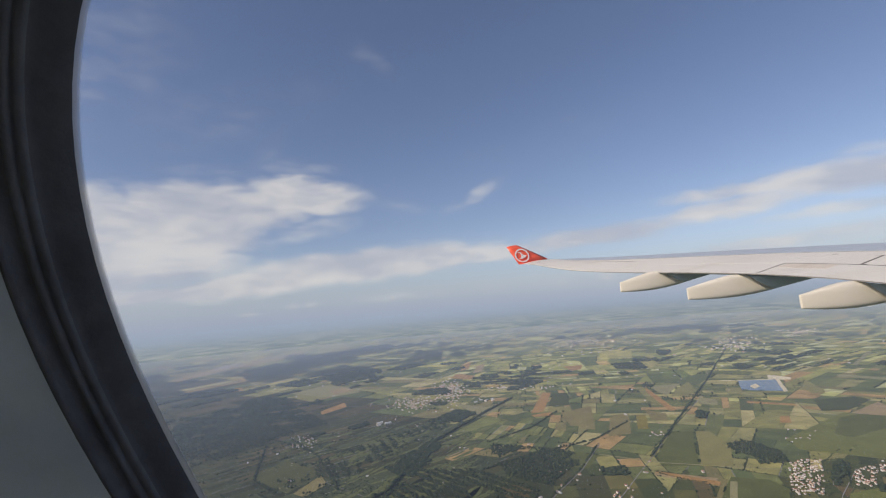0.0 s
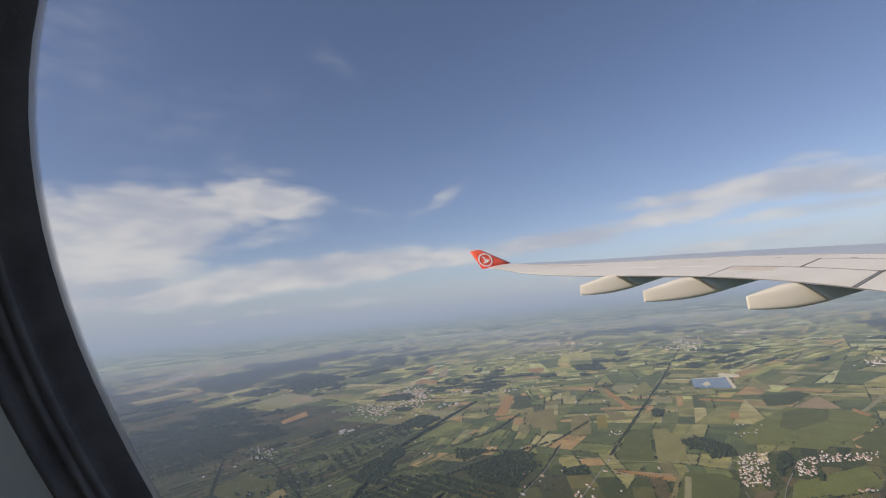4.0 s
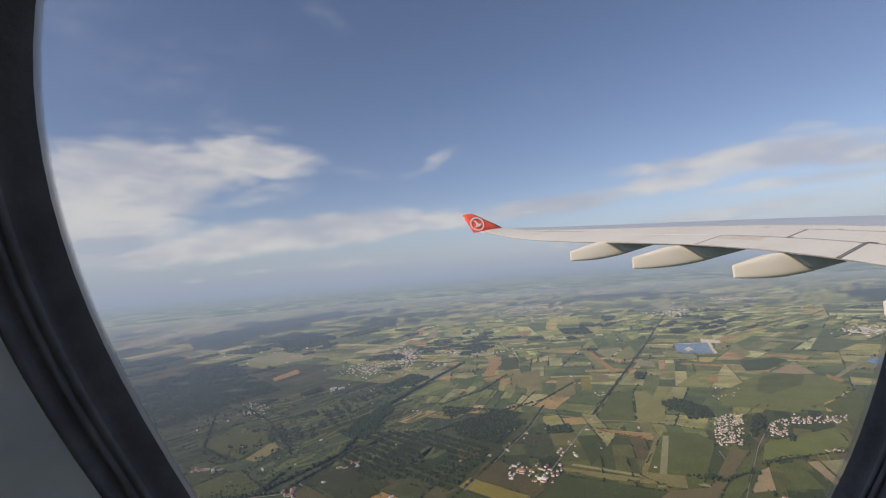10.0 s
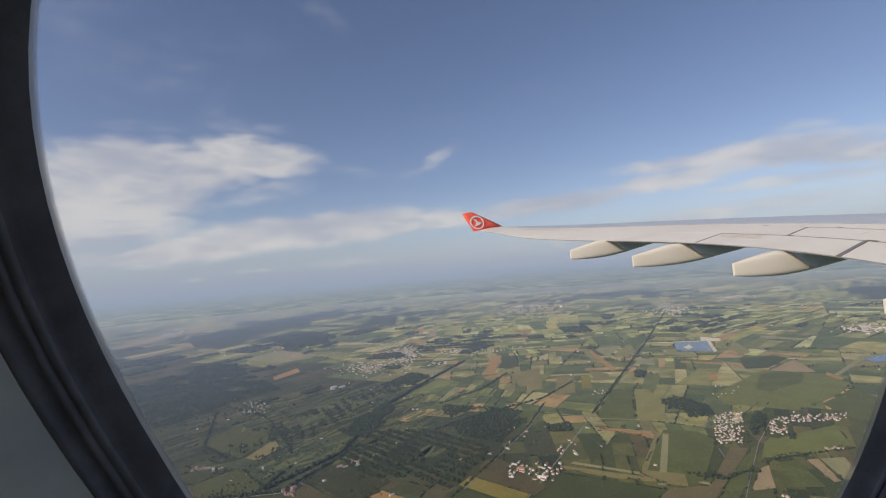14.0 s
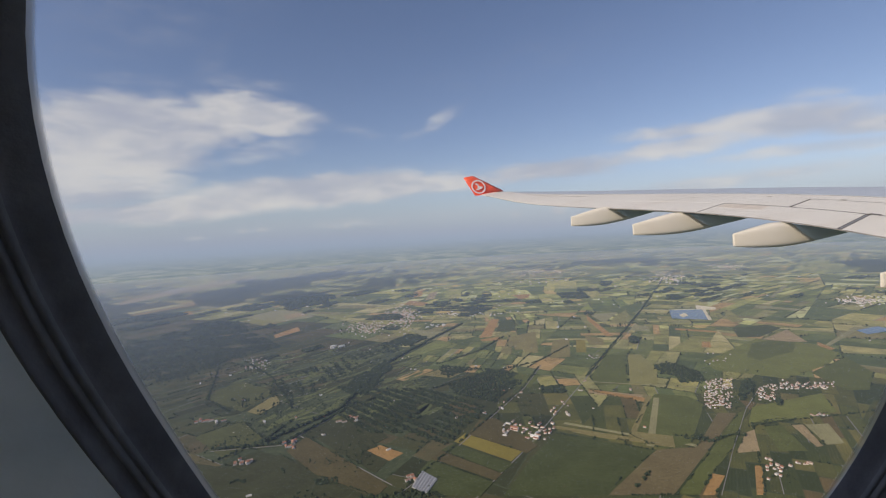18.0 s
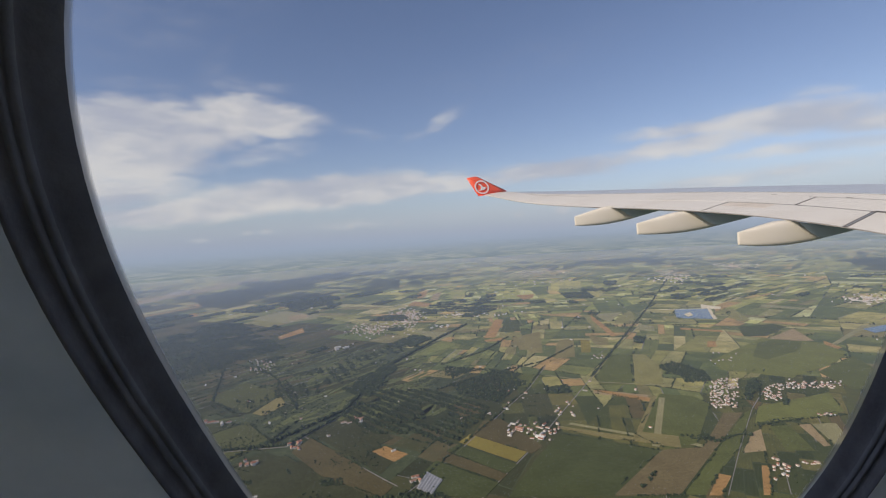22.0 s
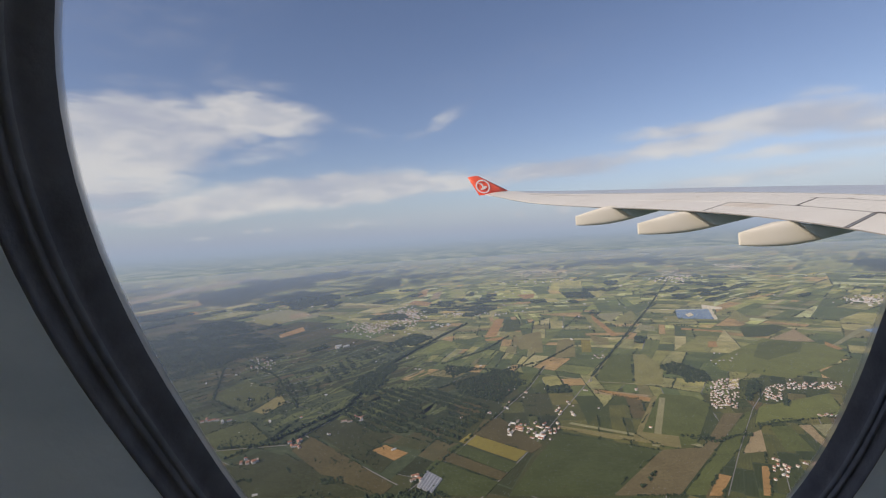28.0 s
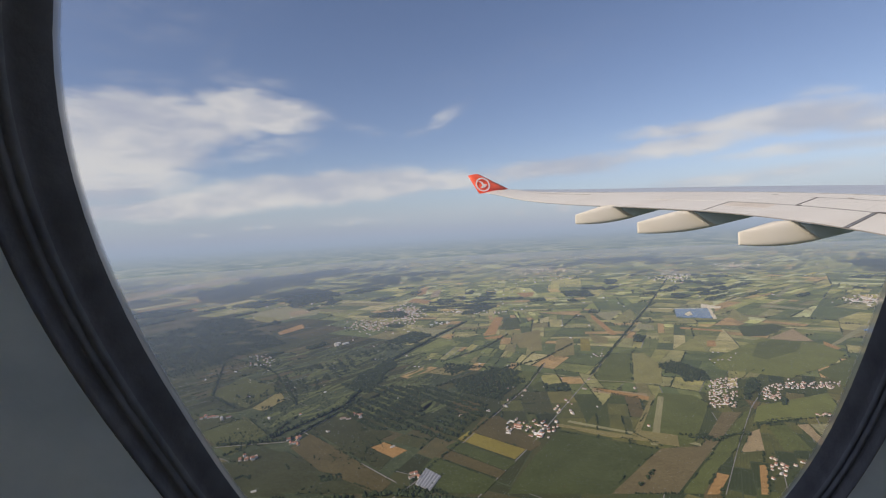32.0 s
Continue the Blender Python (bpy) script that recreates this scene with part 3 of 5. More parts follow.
field("dark", "dark green field beside an orange one", [(139, 1205), (172, 1210), (157, 1067), (111, 1068)], 0.372)
field("orange", "distant orange stubble field by a village", [(-131, 1892), (-89, 2032), (-87, 1816), (-117, 1779)], 0.378)
field("tan", "pale tan stubble strip behind a village", [(-60, 1875), (-27, 1957), (-38, 1709), (-70, 1693)], 0.384)
field("orange", "pale orange stubble strip behind a village", [(-142, 1610), (-125, 1703), (-58, 1614), (-74, 1542)], 0.390)
field("orange", "distant orange stubble field", [(239, 1689), (304, 1690), (281, 1590), (249, 1576)], 0.396)
field("pale", "wide pale green field beyond the large wood", [(-655, 1520), (-573, 1654), (-419, 1522), (-406, 1442), (-484, 1391)], 0.402)
field("tan", "pale tan field beyond the large wood", [(-520, 1515), (-485, 1559), (-432, 1483), (-479, 1428)], 0.408)
field("orange", "orange stubble field beside the large wood", [(-433, 1184), (-403, 1286), (-378, 1224), (-415, 1145)], 0.414)
field("orange", "pale orange field in the haze", [(-1021, 1711), (-944, 1759), (-890, 1674), (-964, 1630)], 0.420)
field("pale", "pale green field in the haze", [(-978, 1887), (-916, 1973), (-843, 1862), (-896, 1767)], 0.426)
field("pale", "long pale strip beyond the gravel lake", [(793, 1210), (848, 1112), (832, 1092), (773, 1179)], 0.432)
field("pale", "slanting pale strip beyond the gravel lake", [(912, 1328), (1099, 1533), (1109, 1527), (906, 1306)], 0.438)
field("lime", "yellow-green wedge beyond the gravel lake", [(698, 1172), (650, 1028), (621, 1024), (633, 1078)], 0.444)
field("tan", "pale brown three-cornered field", [(579, 864), (667, 927), (630, 826), (589, 842)], 0.450)
field("pale", "long pale grass strip beside a pond", [(641, 801), (791, 917), (829, 905), (809, 883), (772, 889), (641, 792)], 0.456)
field("orange", "orange stubble field at a track's end", [(644, 822), (635, 774), (615, 763), (630, 804)], 0.462)
field("orange", "thin orange stubble strip behind the lake", [(482, 997), (540, 949), (536, 934), (474, 981)], 0.468)
field("orange", "small orange square field", [(469, 870), (482, 867), (462, 827), (447, 831)], 0.474)
field("lime", "pointed yellow-green field near the village", [(395, 651), (439, 690), (464, 699), (422, 657)], 0.480)
field("lime", "yellow-green crop field beside a dark one", [(308, 812), (328, 808), (323, 764), (322, 731), (287, 650), (250, 657)], 0.486)
field("orange", "long narrow orange stubble strip", [(189, 642), (197, 643), (248, 601), (242, 590), (219, 609)], 0.492)
field("olive", "wide pale grass track between crops", [(113, 533), (186, 490), (205, 482), (202, 473), (157, 493), (113, 526)], 0.498)
field("olive", "wide pale grass strip beside a field", [(253, 607), (258, 606), (197, 503), (228, 487), (218, 462), (196, 473), (184, 493)], 0.504)
field("bright", "bright green meadow below the village", [(363, 552), (436, 548), (416, 516), (335, 508)], 0.510)
field("bright", "green crop field above the village", [(404, 745), (566, 867), (627, 813), (620, 747), (559, 694), (460, 644), (395, 699)], 0.516)
field("green", "dark green crop field above the village", [(540, 837), (582, 853), (610, 827), (565, 772), (485, 733), (478, 756)], 0.522)
field("green", "wide green field behind the village", [(508, 661), (610, 724), (581, 645), (521, 584), (494, 589)], 0.528)
field("dark", "dark field beside the gravel lake", [(587, 970), (662, 977), (668, 945), (586, 882), (547, 888)], 0.534)

field("umber", "olive-brown mown field behind the yellow one", [(32, 560), (52, 564), (87, 484), (73, 469), (17, 522)], 0.42)
field("dark", "dark green crop strip below the yellow field", [(-12, 488), (0, 500), (56, 448), (44, 433)], 0.43)
field("umber", "brownish stubble strip between two roads", [(-22, 470), (-13, 486), (43, 431), (36, 420)], 0.44)
field("dark", "dark green crop field beside the greenhouse", [(-35, 442), (-23, 467), (34, 417), (20, 395), (-17, 401)], 0.45)
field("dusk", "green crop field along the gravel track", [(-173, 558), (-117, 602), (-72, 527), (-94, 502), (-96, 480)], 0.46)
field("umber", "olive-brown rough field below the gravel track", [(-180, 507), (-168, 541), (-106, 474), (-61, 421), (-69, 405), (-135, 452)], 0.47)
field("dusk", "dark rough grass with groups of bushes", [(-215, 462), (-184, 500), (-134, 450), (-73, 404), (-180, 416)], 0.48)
field("olive", "olive clearing among the trees", [(-43, 761), (-16, 788), (19, 758), (2, 737)], 0.49)
field("umber", "olive meadow beside the plantation", [(-2, 624), (29, 625), (34, 587), (2, 570)], 0.5)

tagged(new("lake", prism("lake", [(572, 1211), (649, 1193), (591, 1064), (525, 1100)], 0.0, 0.6, WATER)), "blue flooded gravel pit with pale sandy banks", "lake", kind="structure")
tagged(new("lake", prism("lake", [(769, 888), (831, 909), (828, 872), (761, 854)], 0.0, 0.6, WATER)), "small blue pond among fields", "lake", kind="structure")


# ---- roads ----
def strip(name, way_points, wide, z, mat, label, category):
    left, right = [], []
    for i, p in enumerate(way_points):
        a, b = Vector(way_points[max(i - 1, 0)]), Vector(way_points[min(i + 1, len(way_points) - 1)])
        side = (b - a).normalized()
        side = Vector((-side.y, side.x)) * wide / 2
        left.append(tuple(Vector(p) + side))
        right.append(tuple(Vector(p) - side))
    n = len(way_points)
    verts = [(x, y, z) for x, y in left + right] + [(x, y, 0) for x, y in left + right]
    faces = []
    for i in range(n - 1):
        faces += [(i, n + i, n + i + 1, i + 1), (i, i + 1, 2 * n + i + 1, 2 * n + i), (n + i + 1, n + i, 3 * n + i, 3 * n + i + 1)]
    tagged(new(name, mesh_of(name, verts, faces, mat)), label, category, kind="structure")


strip("road", [(-57, 396), (-25, 441), (31, 539), (105, 668), (152, 777)], 1.0, 0.30, ROAD, "pale straight country road lined with trees", "road")
strip("road", [(14, 389), (72, 476), (142, 595), (239, 760)], 1.0, 0.31, ROAD, "pale straight country road past a farm", "road")
strip("road", [(-179, 548), (-57, 422)], 1.0, 0.32, ROAD, "pale gravel track between dark fields", "road")
strip("road", [(213, 376), (269, 452), (344, 549)], 0.6, 0.33, ROAD, "narrow pale track to the village", "road")
strip("road", [(141, 725), (211, 675), (332, 629)], 2.6, 0.34, CROP["pale"], "pale grassy track across green fields", "road")
strip("road", [(128, 538), (184, 500), (210, 491), (241, 462)], 6.0, 0.12, CROP["pale"], "wide pale grass strip between fields", "road")
strip("road", [(344, 549), (406, 617), (505, 611)], 1.0, 0.35, ROAD, "village street between small houses", "road")
strip("road", [(-267, 517), (-190, 522), (-146, 608)], 1.0, 0.36, ROAD, "lane along a row of trees", "road")
strip("road", [(196, 468), (262, 600)], 7.0, 0.29, CROP["pale"], "wide pale grass strip beside a field", "road")
strip("road", [(540, 1225), (575, 1215), (650, 1197)], 3.0, 0.7, CROP["sand"], "pale sandy shore along the lake", "road")

lanes_v, lanes_f = [], []
for poly in plots:
    cy = poly[0][1]
    for i in range(len(poly)):
        a, b = Vector(poly[i - 1]), Vector(poly[i])
        if cy < 1700 and (b - a).length > 40 and rng.random() < 0.05:
            side = (b - a).normalized().orthogonal() * (0.35 if cy < 800 else 0.7)
            k = len(lanes_v)
            lanes_v += [(*(a - side), 0.14), (*(a + side), 0.14), (*(b + side), 0.14), (*(b - side), 0.14)]
            lanes_f.append((k, k + 3, k + 2, k + 1))
tagged(new("farm_tracks", mesh_of("farm_tracks", lanes_v, lanes_f, ROAD)), "narrow pale farm tracks between the fields", "tracks", kind="stuff")

# ---- trees ----
phi = (1 + 5 ** 0.5) / 2
ICO = np.array([(-1, phi, 0), (1, phi, 0), (-1, -phi, 0), (1, -phi, 0), (0, -1, phi), (0, 1, phi), (0, -1, -phi), (0, 1, -phi), (phi, 0, -1), (phi, 0, 1), (-phi, 0, -1), (-phi, 0, 1)]) / 1.9
ICO_F = np.array([(0, 11, 5), (0, 5, 1), (0, 1, 7), (0, 7, 10), (0, 10, 11), (1, 5, 9), (5, 11, 4), (11, 10, 2), (10, 7, 6), (7, 1, 8), (3, 9, 4), (3, 4, 2), (3, 2, 6), (3, 6, 8), (3, 8, 9), (4, 9, 5), (2, 4, 11), (6, 2, 10), (8, 6, 7), (9, 8, 1)])
draw = np.random.default_rng(5)


def clumps(name, spots, label, category):
    """Uneven leafy clumps, one island each, at (x, y, radius, height)."""
    if not spots:
        return
    s = np.array(spots)
    n = len(s)
    v = ICO[None] * draw.uniform(0.62, 1.3, (n, 12, 1))
    v = v * s[:, None, [2, 2, 3]] * np.array((1, 1, 0.55))
    v[:, :, 2] += s[:, None, 3] * 0.5
    v[:, :, :2] += s[:, None, :2]
    f = (ICO_F[None] + 12 * np.arange(n)[:, None, None]).reshape(-1, 3)
    me = bpy.data.meshes.new(name)
    me.from_pydata(v.reshape(-1, 3).tolist(), [], f.tolist())
    me.materials.append(TREES)
    me.update()
    tagged(new(name, me), label, category, kind="stuff")


def wood(outline, gap, size, label, rows=None, gaps=0.0, fray=9.0):
    xs, ys = [p[0] for p in outline], [p[1] for p in outline]
    spots = []
    x = min(xs)
    while x < max(xs):
        y = min(ys)
        while y < max(ys):
            px, py = x + rng.uniform(-0.5, 0.5) * gap, y + rng.uniform(-0.5, 0.5) * gap
            edge = fray * (noise.noise((px * 0.27 / fray, py * 0.27 / fray, 0.7)) + 0.5 * noise.noise((px * 0.9 / fray, py * 0.9 / fray, 2.7)))
            if inside(outline, px + edge, py - edge):
                lane = rows is None or (px * rows[0] + py * rows[1]) % rows[2] < rows[2] * 0.62
                if lane and rng.random() > gaps and noise.noise((px * 0.02, py * 0.02, 4.2)) > -0.55 + gaps:
                    k = size * rng.uniform(0.65, 1.35)
                    spots.append((px, py, k, k * rng.uniform(1.1, 1.9)))
            y += gap
        x += gap
    clumps("wood", spots, label, "wood")


wood([(-768, 1014), (-777, 1137), (-732, 1171), (-762, 1296), (-717, 1317), (-757, 1450), (-706, 1476), (-619, 1408), (-525, 1263), (-406, 1108), (-365, 1039), (-398, 1003), (-424, 931), (-467, 872), (-503, 816), (-506, 733)], 4.0, 1.7, "large dark broadleaf wood on the plain", None, 0.27, 14.0)
wood([(-146, 608), (-135, 709), (-40, 693), (44, 610), (33, 573), (-9, 499), (-53, 534), (-106, 541)], 2.5, 1.35, "dark plantation of trees in rows", (0.73, 0.68, 15.0), 0.10)
wood([(-170, 716), (-110, 869), (-94, 809), (-126, 658)], 3.0, 1.7, "dark strip of riverside trees")
wood([(-16, 811), (93, 756), (122, 719), (59, 618), (1, 661)], 2.8, 1.5, "dark wood with clearings beside a road", None, 0.25)
wood([(-808, 2127), (-597, 2192), (-435, 1930), (-489, 1673), (-582, 1711)], 9.0, 4.2, "distant dark wood in the haze", None, 0.1, 40.0)
wood([(-1263, 2390), (-1176, 2685), (-1095, 3204), (-841, 3793), (-634, 3190), (-828, 2410), (-895, 2034), (-1034, 1974)], 14.0, 6.0, "long dark wood beside the airfield strip", None, 0.2, 90.0)
wood([(322, 731), (344, 759), (361, 722), (369, 667), (329, 644), (299, 663)], 2.8, 1.5, "dark copse between two fields", None, 0.2)
wood([(228, 492), (255, 486), (262, 474), (254, 470), (234, 483)], 2.0, 1.2, "short dark belt of trees in a field", None, 0.25, 4.0)
wood([(900, 3250), (1330, 3150), (1280, 2900), (930, 2960)], 14.0, 5.0, "far dark wood in the haze", None, 0.15, 90.0)
wood([(1781, 2161), (2012, 2165), (1887, 1861), (1554, 1674)], 10.0, 4.6, "distant dark wood beside fields", None, 0.1, 90.0)
wood([(-250, 620), (-150, 840), (-60, 980), (-110, 1000), (-240, 860), (-330, 700)], 3.6, 1.5, "scattered trees and bushes on rough pasture", (0.9, 0.4, 19.0), 0.42)
wood(ROUGH, 3.4, 0.85, "loose bushes dotted over rough grassland", None, 0.66)

for outline in ([(-194, 462), (-172, 473), (-161, 447), (-182, 435)], [(-225, 465), (-209, 466), (-197, 443), (-212, 442)], [(-132, 441), (-111, 443), (-106, 430), (-128, 429)], [(-63, 441), (-50, 444), (-45, 431), (-59, 428)], [(-55, 413), (-10, 406), (-10, 398), (-54, 403)]):
    wood(outline, 1.7, 1.0, "groups of dark bushes on rough grass", None, 0.3, 3.0)


def tree_line(points, gap, size, miss, label):
    spots = []
    for a, b in zip(points, points[1:]):
        a, b = Vector(a), Vector(b)
        n = int((b - a).length / gap)
        for i in range(n):
            if rng.random() > miss:
                p = a.lerp(b, i / max(n, 1))
                k = size * rng.uniform(0.6, 1.4)
                spots.append((p.x + rng.uniform(-1, 1) * size * 0.7, p.y + rng.uniform(-1, 1) * size * 0.7, k, k * rng.uniform(1.2, 2.0)))
    clumps("tree_row", spots, label, "tree row")


tree_line([(861, 1871), (523, 1257), (319, 903), (204, 704)], 2.4, 1.6, 0.12, "dark row of trees along a canal")
tree_line([(-55, 402), (29, 540), (103, 670), (150, 778)], 2.4, 1.3, 0.4, "loose row of trees along a country road")
tree_line([(316, 500), (364, 509), (431, 515), (480, 522)], 2.0, 1.2, 0.3, "trees along a stream")
tree_line([(-218, 525), (-148, 625), (-113, 840), (-42, 1010), (40, 1190)], 1.8, 2.2, 0.08, "dense dark row of trees along a stream")
tree_line([(-400, 930), (-300, 800), (-215, 640)], 2.2, 1.5, 0.2, "hedge of trees across rough pasture")
tree_line([(-60, 660), (40, 740), (150, 800), (230, 900)], 2.0, 1.5, 0.25, "belt of trees beside small plots")
tree_line([(120, 1010), (60, 900), (-20, 820)], 2.2, 1.7, 0.2, "belt of trees behind small plots")
tree_line([(-267, 520), (-190, 526), (-146, 612), (-128, 655)], 1.6, 1.7, 0.1, "dense dark row of trees along a lane")
tree_line([(-431, 890), (-360, 700), (-300, 640)], 2.2, 1.6, 0.3, "hedge of trees between pastures")
tree_line([(-250, 490), (-215, 542), (-200, 600)], 2.0, 1.5, 0.3, "hedge of trees round a meadow")
tree_line([(150, 392), (160, 402), (175, 420)], 2.0, 1.4, 0.3, "few dark trees at a field's edge")
tree_line([(-120, 400), (-60, 402), (40, 378), (60, 384)], 1.7, 1.8, 0.25, "dark trees at a farm's edge")
tree_line([(260, 470), (285, 482), (300, 478)], 1.6, 1.4, 0.25, "small dark copse in a field")

# hedges along single fields, and lone trees
spots = []
for o in OUTLINES:
    far = math.hypot(*o[0])
    for i in range(len(o)):
        if far < 900 and rng.random() < 0.5:
            a, b = Vector(o[i - 1]), Vector(o[i])
            n = int((b - a).length / 2.2)
            for j in range(n):
                p = a.lerp(b, j / n)
                if noise.noise((p.x * 0.05, p.y * 0.05, 7.7)) > 0.08:
                    k = rng.uniform(0.5, 1.25)
                    spots.append((p.x + rng.uniform(-0.6, 0.6), p.y + rng.uniform(-0.6, 0.6), k, k * rng.uniform(1.0, 1.8)))
for _ in range(420):
    x, y = rng.uniform(-320, 520), rng.uniform(385, 900)
    if noise.noise((x * 0.012, y * 0.012, 5.1)) > 0.0 and not any(inside(o, x, y) for o in OUTLINES):
        k = rng.uniform(0.6, 1.3)
        spots.append((x, y, k, k * rng.uniform(1.0, 1.7)))
clumps("hedgerows", spots, "broken hedges and lone trees round single fields", "hedge")

spots = []
for poly in plots:
    cx, cy = poly[0]
    far = math.hypot(cx, cy)
    if far > 4300:
        continue
    lush = noise.noise((cx * 0.004, cy * 0.004, 9.0))
    for i in range(len(poly)):
        if rng.random() < 0.05 + 0.16 * (lush > 0.12):
            a, b = Vector(poly[i - 1]), Vector(poly[i])
            gap = 2.6 if far < 900 else 5.0 if far < 2400 else 9.0
            n = int((b - a).length / gap)
            for j in range(n):
                p = a.lerp(b, j / n)
                if rng.random() < 0.62 and not any(inside(o, p.x, p.y) for o in OUTLINES):
                    k = rng.uniform(0.7, 1.5) * (1.0 if far < 900 else 1.6 if far < 2400 else 2.8)
                    spots.append((p.x + rng.uniform(-0.7, 0.7), p.y + rng.uniform(-0.7, 0.7), k, k * rng.uniform(1.0, 1.9)))
clumps("hedgerows", spots, "dark hedges and single trees between the fields", "hedge")


# small woods that fill single plots
spots = []
for poly in plots:
    cx, cy = sum(p[0] for p in poly) / len(poly), sum(p[1] for p in poly) / len(poly)
    far = math.hypot(cx, cy)
    wild = noise.noise((cx * 0.0016, cy * 0.0016, 6.3)) - 0.22 * (cx > 100) + 0.22 * (cx < -250)
    if far < 620 or far > 3600 or rng.random() > 0.025 + 0.16 * (wild > 0.18) or any(inside(o, cx, cy) for o in OUTLINES):
        continue
    gap = 2.4 + far * 0.0026
    xs, ys = [p[0] for p in poly], [p[1] for p in poly]
    for i in range(int((max(xs) - min(xs)) / gap)):
        for j in range(int((max(ys) - min(ys)) / gap)):
            x, y = min(xs) + (i + rng.random()) * gap, min(ys) + (j + rng.random()) * gap
            if inside(poly, x, y) and noise.noise((x * 0.02, y * 0.02, 8.8)) > -0.42:
                k = gap * rng.uniform(0.55, 0.95)
                spots.append((x, y, k, k * rng.uniform(0.7, 1.3)))
clumps("small_woods", spots, "small dark woods among the fields", "wood")


# mown fairways and clearings winding through the rough pasture
verts, faces = [], []
for _ in range(300):
    cx, cy = rng.uniform(-420, 20), rng.uniform(600, 1040)
    if not inside(ROUGH, cx, cy) or any(inside(o, cx, cy) for o in OUTLINES):
        continue
    way_on, long, wide = 0.98 + rng.gauss(0, 0.22), rng.uniform(14, 46), rng.uniform(2.2, 5.5)
    u = Vector((math.cos(way_on), math.sin(way_on)))
    v = Vector((-u.y, u.x))
    if any(not inside(ROUGH, cx + u.x * long * e, cy + u.y * long * e) or any(inside(o, cx + u.x * long * e, cy + u.y * long * e) for o in OUTLINES) for e in (-0.9, -0.45, 0.45, 0.9)):
        continue
    z = 0.15 + 0.05 * rng.random()
    bow = rng.uniform(-0.25, 0.25) * long
    rim = []
    for k in range(20):
        a = 2 * math.pi * k / 20
        r = 1 + 0.35 * noise.noise((cx + math.cos(a) * 1.3, cy + math.sin(a) * 1.3, 2.0))
        p = Vector((cx, cy)) + u * long * math.cos(a) * r + v * (wide * math.sin(a) * r + bow * math.cos(a) ** 2)
        rim.append((p.x, p.y, z))
    faces.append(tuple(range(len(verts), len(verts) + 20)))
    verts += rim
tagged(new("fairways", mesh_of("fairways", verts, faces, FAIRWAY)), "pale green mown fairways winding between trees", "grass", kind="stuff")


# pale sand bunkers on the mown grass
verts, faces = [], []
MEADOW = [(-307, 560), (-270, 607), (-216, 540), (-240, 494)]
for _ in range(260):
    cx, cy = rng.uniform(-420, 20), rng.uniform(480, 1000)
    if not (inside(MEADOW, cx, cy) or (inside(ROUGH, cx, cy) and cy > 600 and rng.random() < 0.35)):
        continue
    r = rng.uniform(0.35, 0.95) * (1 + max(0.0, cy - 600) / 500)
    rim = [(cx + r * 1.5 * math.cos(a) * rng.uniform(0.7, 1.2), cy + r * math.sin(a) * rng.uniform(0.7, 1.2), 0.32) for a in [2 * math.pi * k / 9 for k in range(9)]]
    faces.append(tuple(range(len(verts), len(verts) + 9)))
    verts += rim
tagged(new("sand_bunkers", mesh_of("sand_bunkers", verts, faces, CROP["sand"])), "small pale sand bunkers dotted over mown grass", "sand", kind="stuff")


# ---- village trees ----
def garden_trees(corners, count, size):
    a, b, c, d = [Vector(p) for p in corners]
    spots = []
    for _ in range(count):
        u, v = rng.random(), rng.random()
        p = a.lerp(b, u).lerp(d.lerp(c, u), v)
        k = size * rng.uniform(0.5, 1.3)
        spots.append((p.x, p.y, k, k * rng.uniform(1.0, 1.7)))
    clumps("garden_trees", spots, "dark garden trees between village houses", "garden trees")


for corners, count, size in (([(294, 548), (334, 545), (402, 664), (350, 672)], 130, 0.9), ([(366, 560), (396, 560), (440, 632), (404, 636)], 50, 0.9), ([(420, 598), (488, 588), (510, 624), (438, 636)], 60, 0.9),
                             ([(-158, 1203), (-65, 1181), (-81, 1520), (-195, 1547)], 50, 2.0), ([(-260, 1131), (-127, 1100), (-146, 1291), (-297, 1331)], 40, 1.8), ([(277, 2350), (590, 2170), (740, 2750), (360, 3045)], 130, 4.0),
                             ([(780, 1830), (936, 1753), (1157, 2190), (982, 2309)], 90, 3.2), ([(945, 1136), (1043, 1106), (1148, 1238), (1044, 1274)], 80, 1.8), ([(-384, 854), (-313, 844), (-345, 952), (-421, 964)], 50, 1.5),
                             ([(50, 506), (104, 488), (123, 542), (58, 560)], 26, 1.2), ([(255, 388), (280, 386), (320, 436), (284, 440)], 26, 1.0)):
    garden_trees(corners, count, size)


